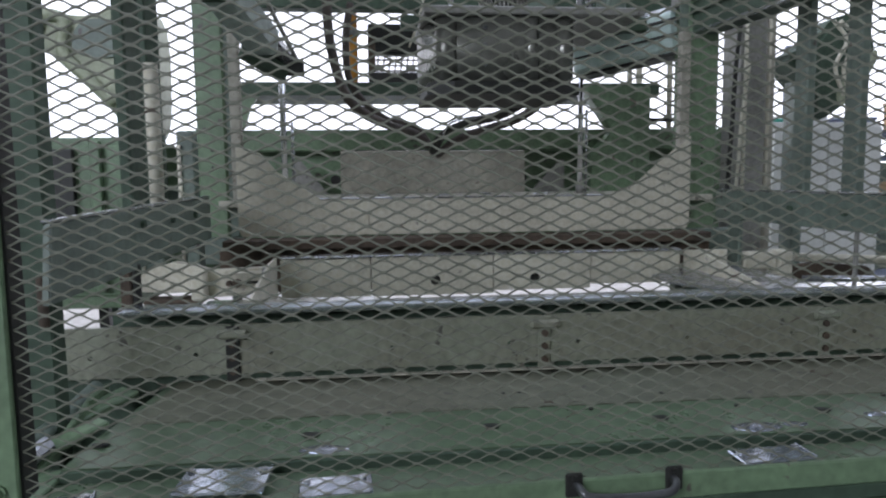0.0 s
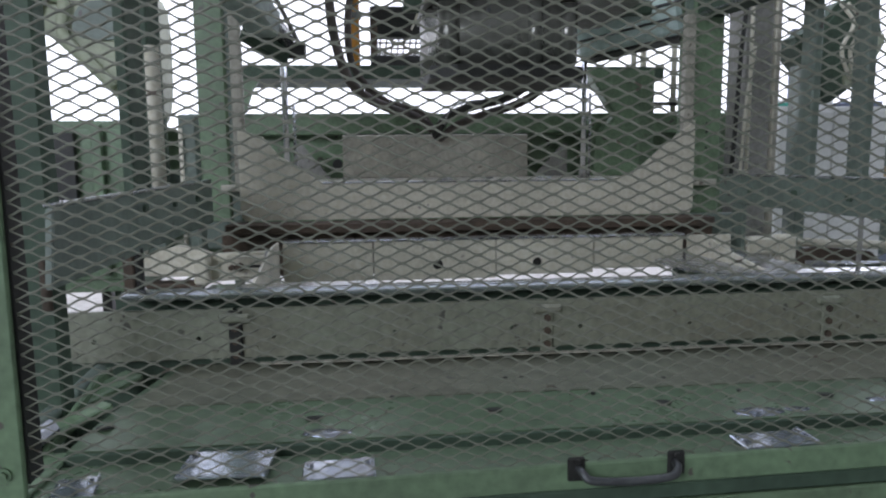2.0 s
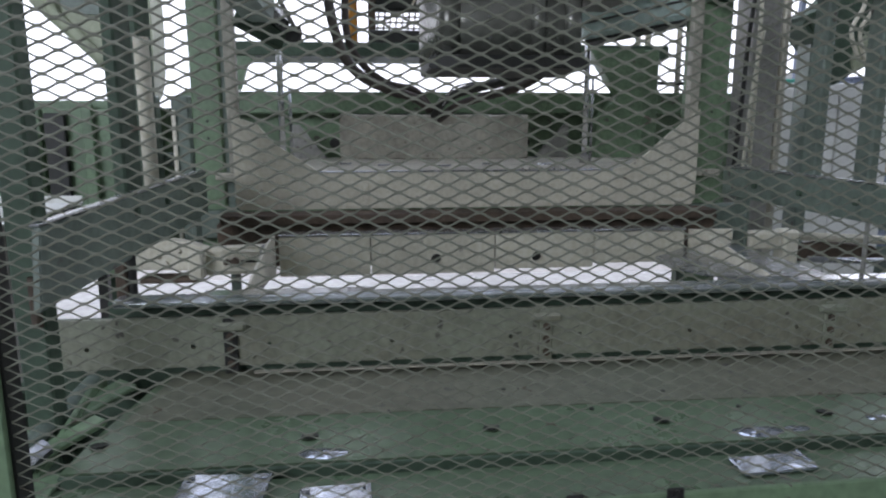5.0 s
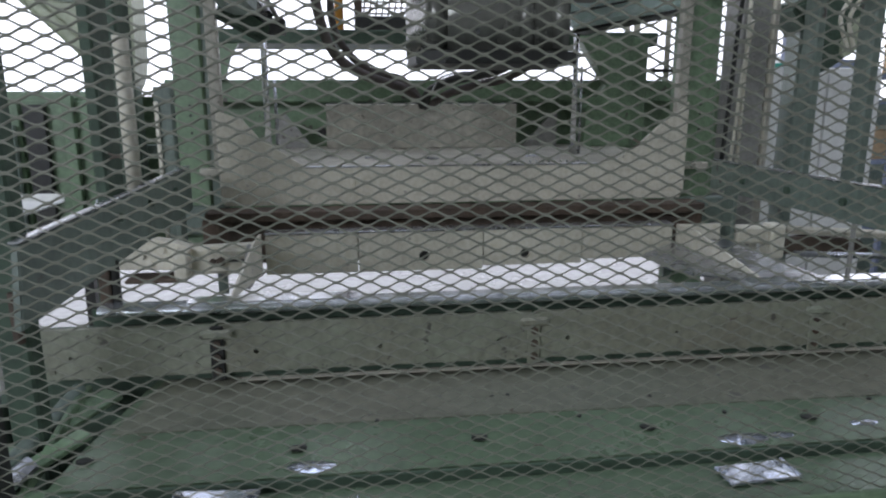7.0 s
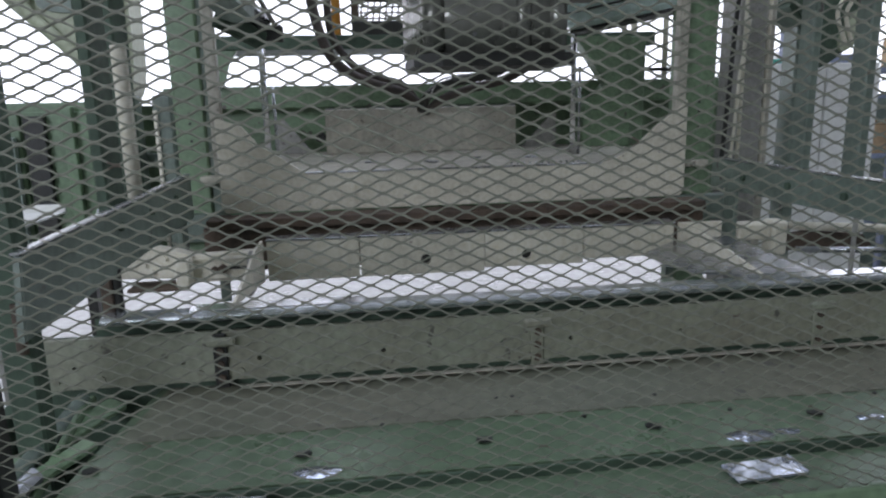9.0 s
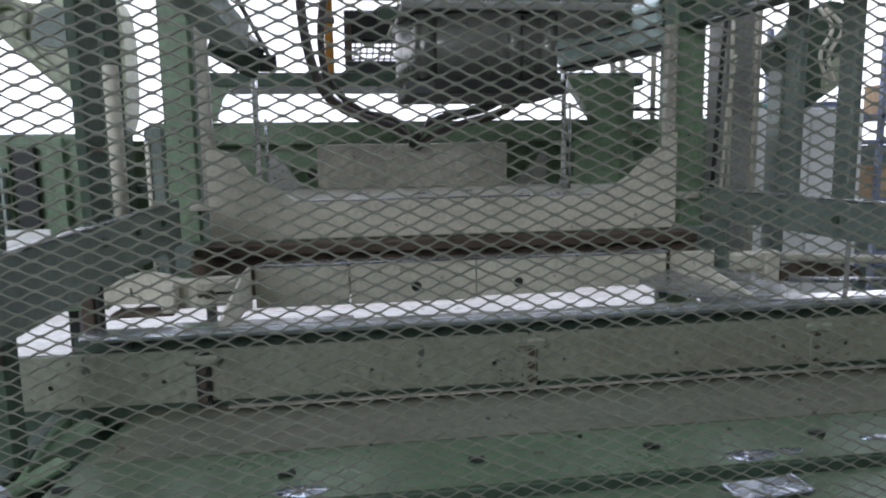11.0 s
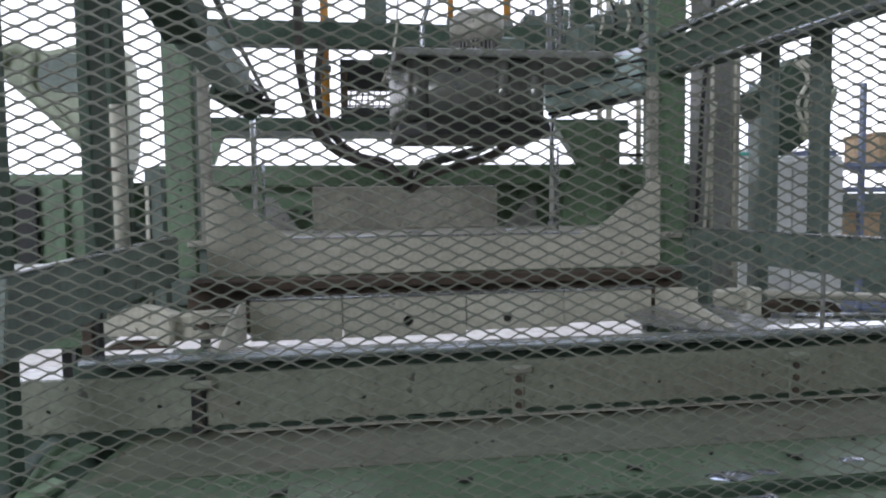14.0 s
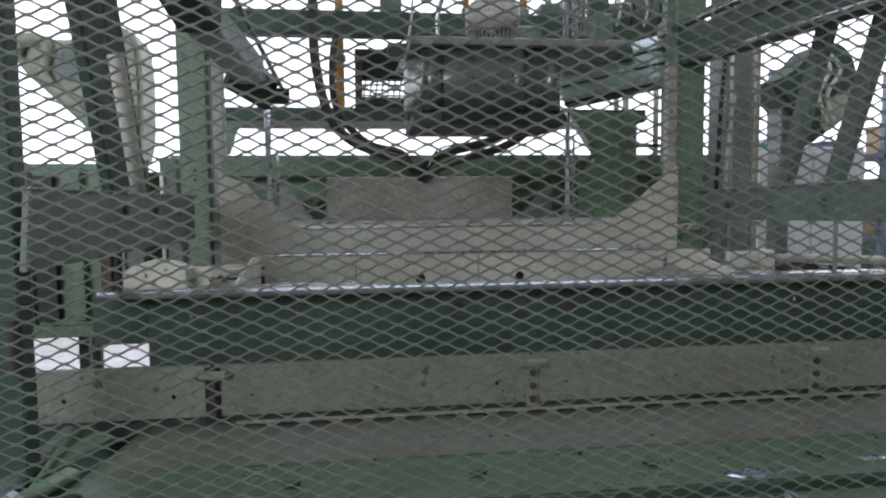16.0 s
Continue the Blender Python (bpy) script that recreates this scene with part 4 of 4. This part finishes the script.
# ---- cabinets and stores behind ----
def cabinet(name, label, x0, x1, y0, y1, z1, mat, doors=2, handle=True, foot=0.0):
    c = thing(name, label, "cabinet", ((x0 + x1) / 2, (y0 + y1) / 2, 0))
    part("body", box(x0, x1, y0, y1, foot, z1, 0.006), mat, c)
    if foot:
        for x in (x0 + 0.03, x1 - 0.26):
            part("leg", box(x - 0.02, x + 0.02, y1 - 0.06, y1 - 0.02, 0, foot, 0.002), BLACK, c)
    w = (x1 - x0) / doors
    for k in range(doors):
        d = part("door", box(x0 + k * w + 0.006, x0 + (k + 1) * w - 0.006, y0 - 0.018, y0 - 0.001, foot + 0.05, z1 - 0.03, 0.004), mat, c)
        if handle:
            part("handle", box(x0 + (k + 1) * w - 0.05, x0 + (k + 1) * w - 0.035, y0 - 0.04, y0 - 0.019, z1 - 0.35, z1 - 0.25, 0.003), BLACK, d)


cabinet("tool_cabinet", "green steel cabinet on legs beside the press", -1.95, -0.86, 1.75, 2.15, 1.515, GREEN, 4, False, 0.88)
CABINET = bpy.data.objects["tool_cabinet"]
part("cross_bar", box(-0.859, -0.60, 1.725, 1.755, 1.28, 1.33, 0.003), GREEN_GREY, CABINET)
for x0, x1, y0 in ((-0.80, -0.72, 1.63), (-0.665, -0.605, 1.65)):
    upright = part("upright", box(x0, x1, y0, 1.7245, 0.98, 1.53, 0.005), GREEN_GREY, CABINET, "grey-green short upright")
    part("edge_pipe", rod((x0 + 0.01, y0 - 0.009, 1.0), (x0 + 0.01, y0 - 0.009, 1.48), 0.007), DUSTY, upright, smooth=True)
cabinet("white_cabinet", "white painted cabinet behind the press", 2.36, 3.05, 2.9, 3.4, 1.66, WHITE, 2, False)


RECESS = thing("cable_duct", "dark recessed cable duct on the cabinet front", "duct", (-1.08, 1.72, 0.95))
part("duct", box(-1.115, -1.045, 1.705, 1.729, 0.95, 1.47, 0.003), BLACK, RECESS)
part("strip", box(-0.985, -0.95, 1.70, 1.729, 0.95, 1.50, 0.003), GREEN, RECESS)
part("strip", box(-1.19, -1.15, 1.70, 1.729, 0.95, 1.40, 0.003), PALE_GREEN, RECESS)


def rear_column(x0, x1, y0, y1, z1, mat, label):
    c = thing("machine_column", label, "column", ((x0 + x1) / 2, y0, 0))
    part("box_section", box(x0, x1, y0, y1, 0, z1, 0.006), mat, c)
    part("edge_pipe", rod((x0 + 0.01, y0 - 0.012, 1.1), (x0 + 0.01, y0 - 0.012, z1 - 0.05), 0.007), DUSTY, c, smooth=True)


rear_column(1.40, 1.50, 1.56, 1.70, 2.3, GREY, "grey box-section machine column with a pipe")
rear_column(1.515, 1.56, 1.60, 1.66, 2.3, TABLE, "pale grey slim column with a pipe")
hose("black cable hanging behind the press post", [(1.40, 1.5, 2.3), (1.37, 1.5, 2.0), (1.345, 1.5, 1.75), (1.335, 1.5, 1.5), (1.32, 1.5, 1.2)], 0.008, BLACK, 0, "cable")
hose("pale cable hanging behind the press post", [(1.385, 1.48, 1.75), (1.36, 1.48, 1.55), (1.35, 1.48, 1.35), (1.33, 1.48, 1.1)], 0.006, DUSTY, 0, "cable")


def shelf_rack():
    s = thing("stores_rack", "dark blue rack with boxes and tools", "rack", (3.4, 3.6, 0))
    for z in (0.6, 1.05, 1.45, 1.62):
        part("shelf", box(2.75, 4.6, 3.4, 3.9, z, z + 0.03, 0.003), BLUE, s)
    for x in (2.76, 3.6, 4.57):
        part("post", box(x, x + 0.03, 3.4, 3.44, 0, 2.2, 0.002), BLUE, s)


shelf_rack()


def crate(x0, x1, y0, y1, z0, h, mat, label, name="crate"):
    c = thing(name, label, "box", ((x0 + x1) / 2, (y0 + y1) / 2, z0))
    part("body", box(x0, x1, y0, y1, z0, z0 + h, 0.006), mat, c)
    part("lid", box(x0 - 0.006, x1 + 0.006, y0 - 0.006, y1 + 0.006, z0 + h + 0.001, z0 + h + 0.02, 0.004), mat, c)


crate(3.78, 4.4, 3.45, 3.8, 1.65, 0.20, TAN, "brown cardboard box on the rack")
crate(2.85, 3.1, 3.45, 3.7, 1.65, 0.1, WHITE, "white plastic box on the rack")
crate(3.2, 3.45, 3.45, 3.7, 1.65, 0.07, BLUE, "blue plastic box on the rack")
crate(2.9, 3.3, 3.45, 3.7, 1.48, 0.09, BLACK, "black toolbox on the rack")
crate(3.4, 3.8, 3.45, 3.7, 1.08, 0.2, TAN, "brown cardboard box on the rack")
crate(2.35, 2.5, 3.0, 3.2, 1.62, 0.05, TEAL, "teal plastic box on the cabinet")


cabinet("machine_housing", "grey-green housing of another machine", 3.5, 6.0, 4.4, 5.0, 1.45, GREEN_GREY, 4)


# ---- what moves ----
def motions():
    lift = [(0, 0, 0), (14.4, 0, 0), (14.7, 0.001, -0.3), (15.0, 0.005, -0.6), (15.5, 0.037, -1.0), (15.8, 0.069, -1.2), (16.0, 0.089, -1.5)]
    walk(LIFT, [(t, pose(PIVOT[0], PIVOT[1] + 0.36 * d, PIVOT[2] + d, a)) for t, d, a in lift])
    swing = [(0, 0), (14.0, 0), (14.6, 2.2), (15.0, 6.5), (15.3, 12), (15.6, 16.5), (16.0, 23)]
    for bar, pin in LINKS:
        walk(bar, [(t, pose(*pin, a)) for t, a in swing])


motions()
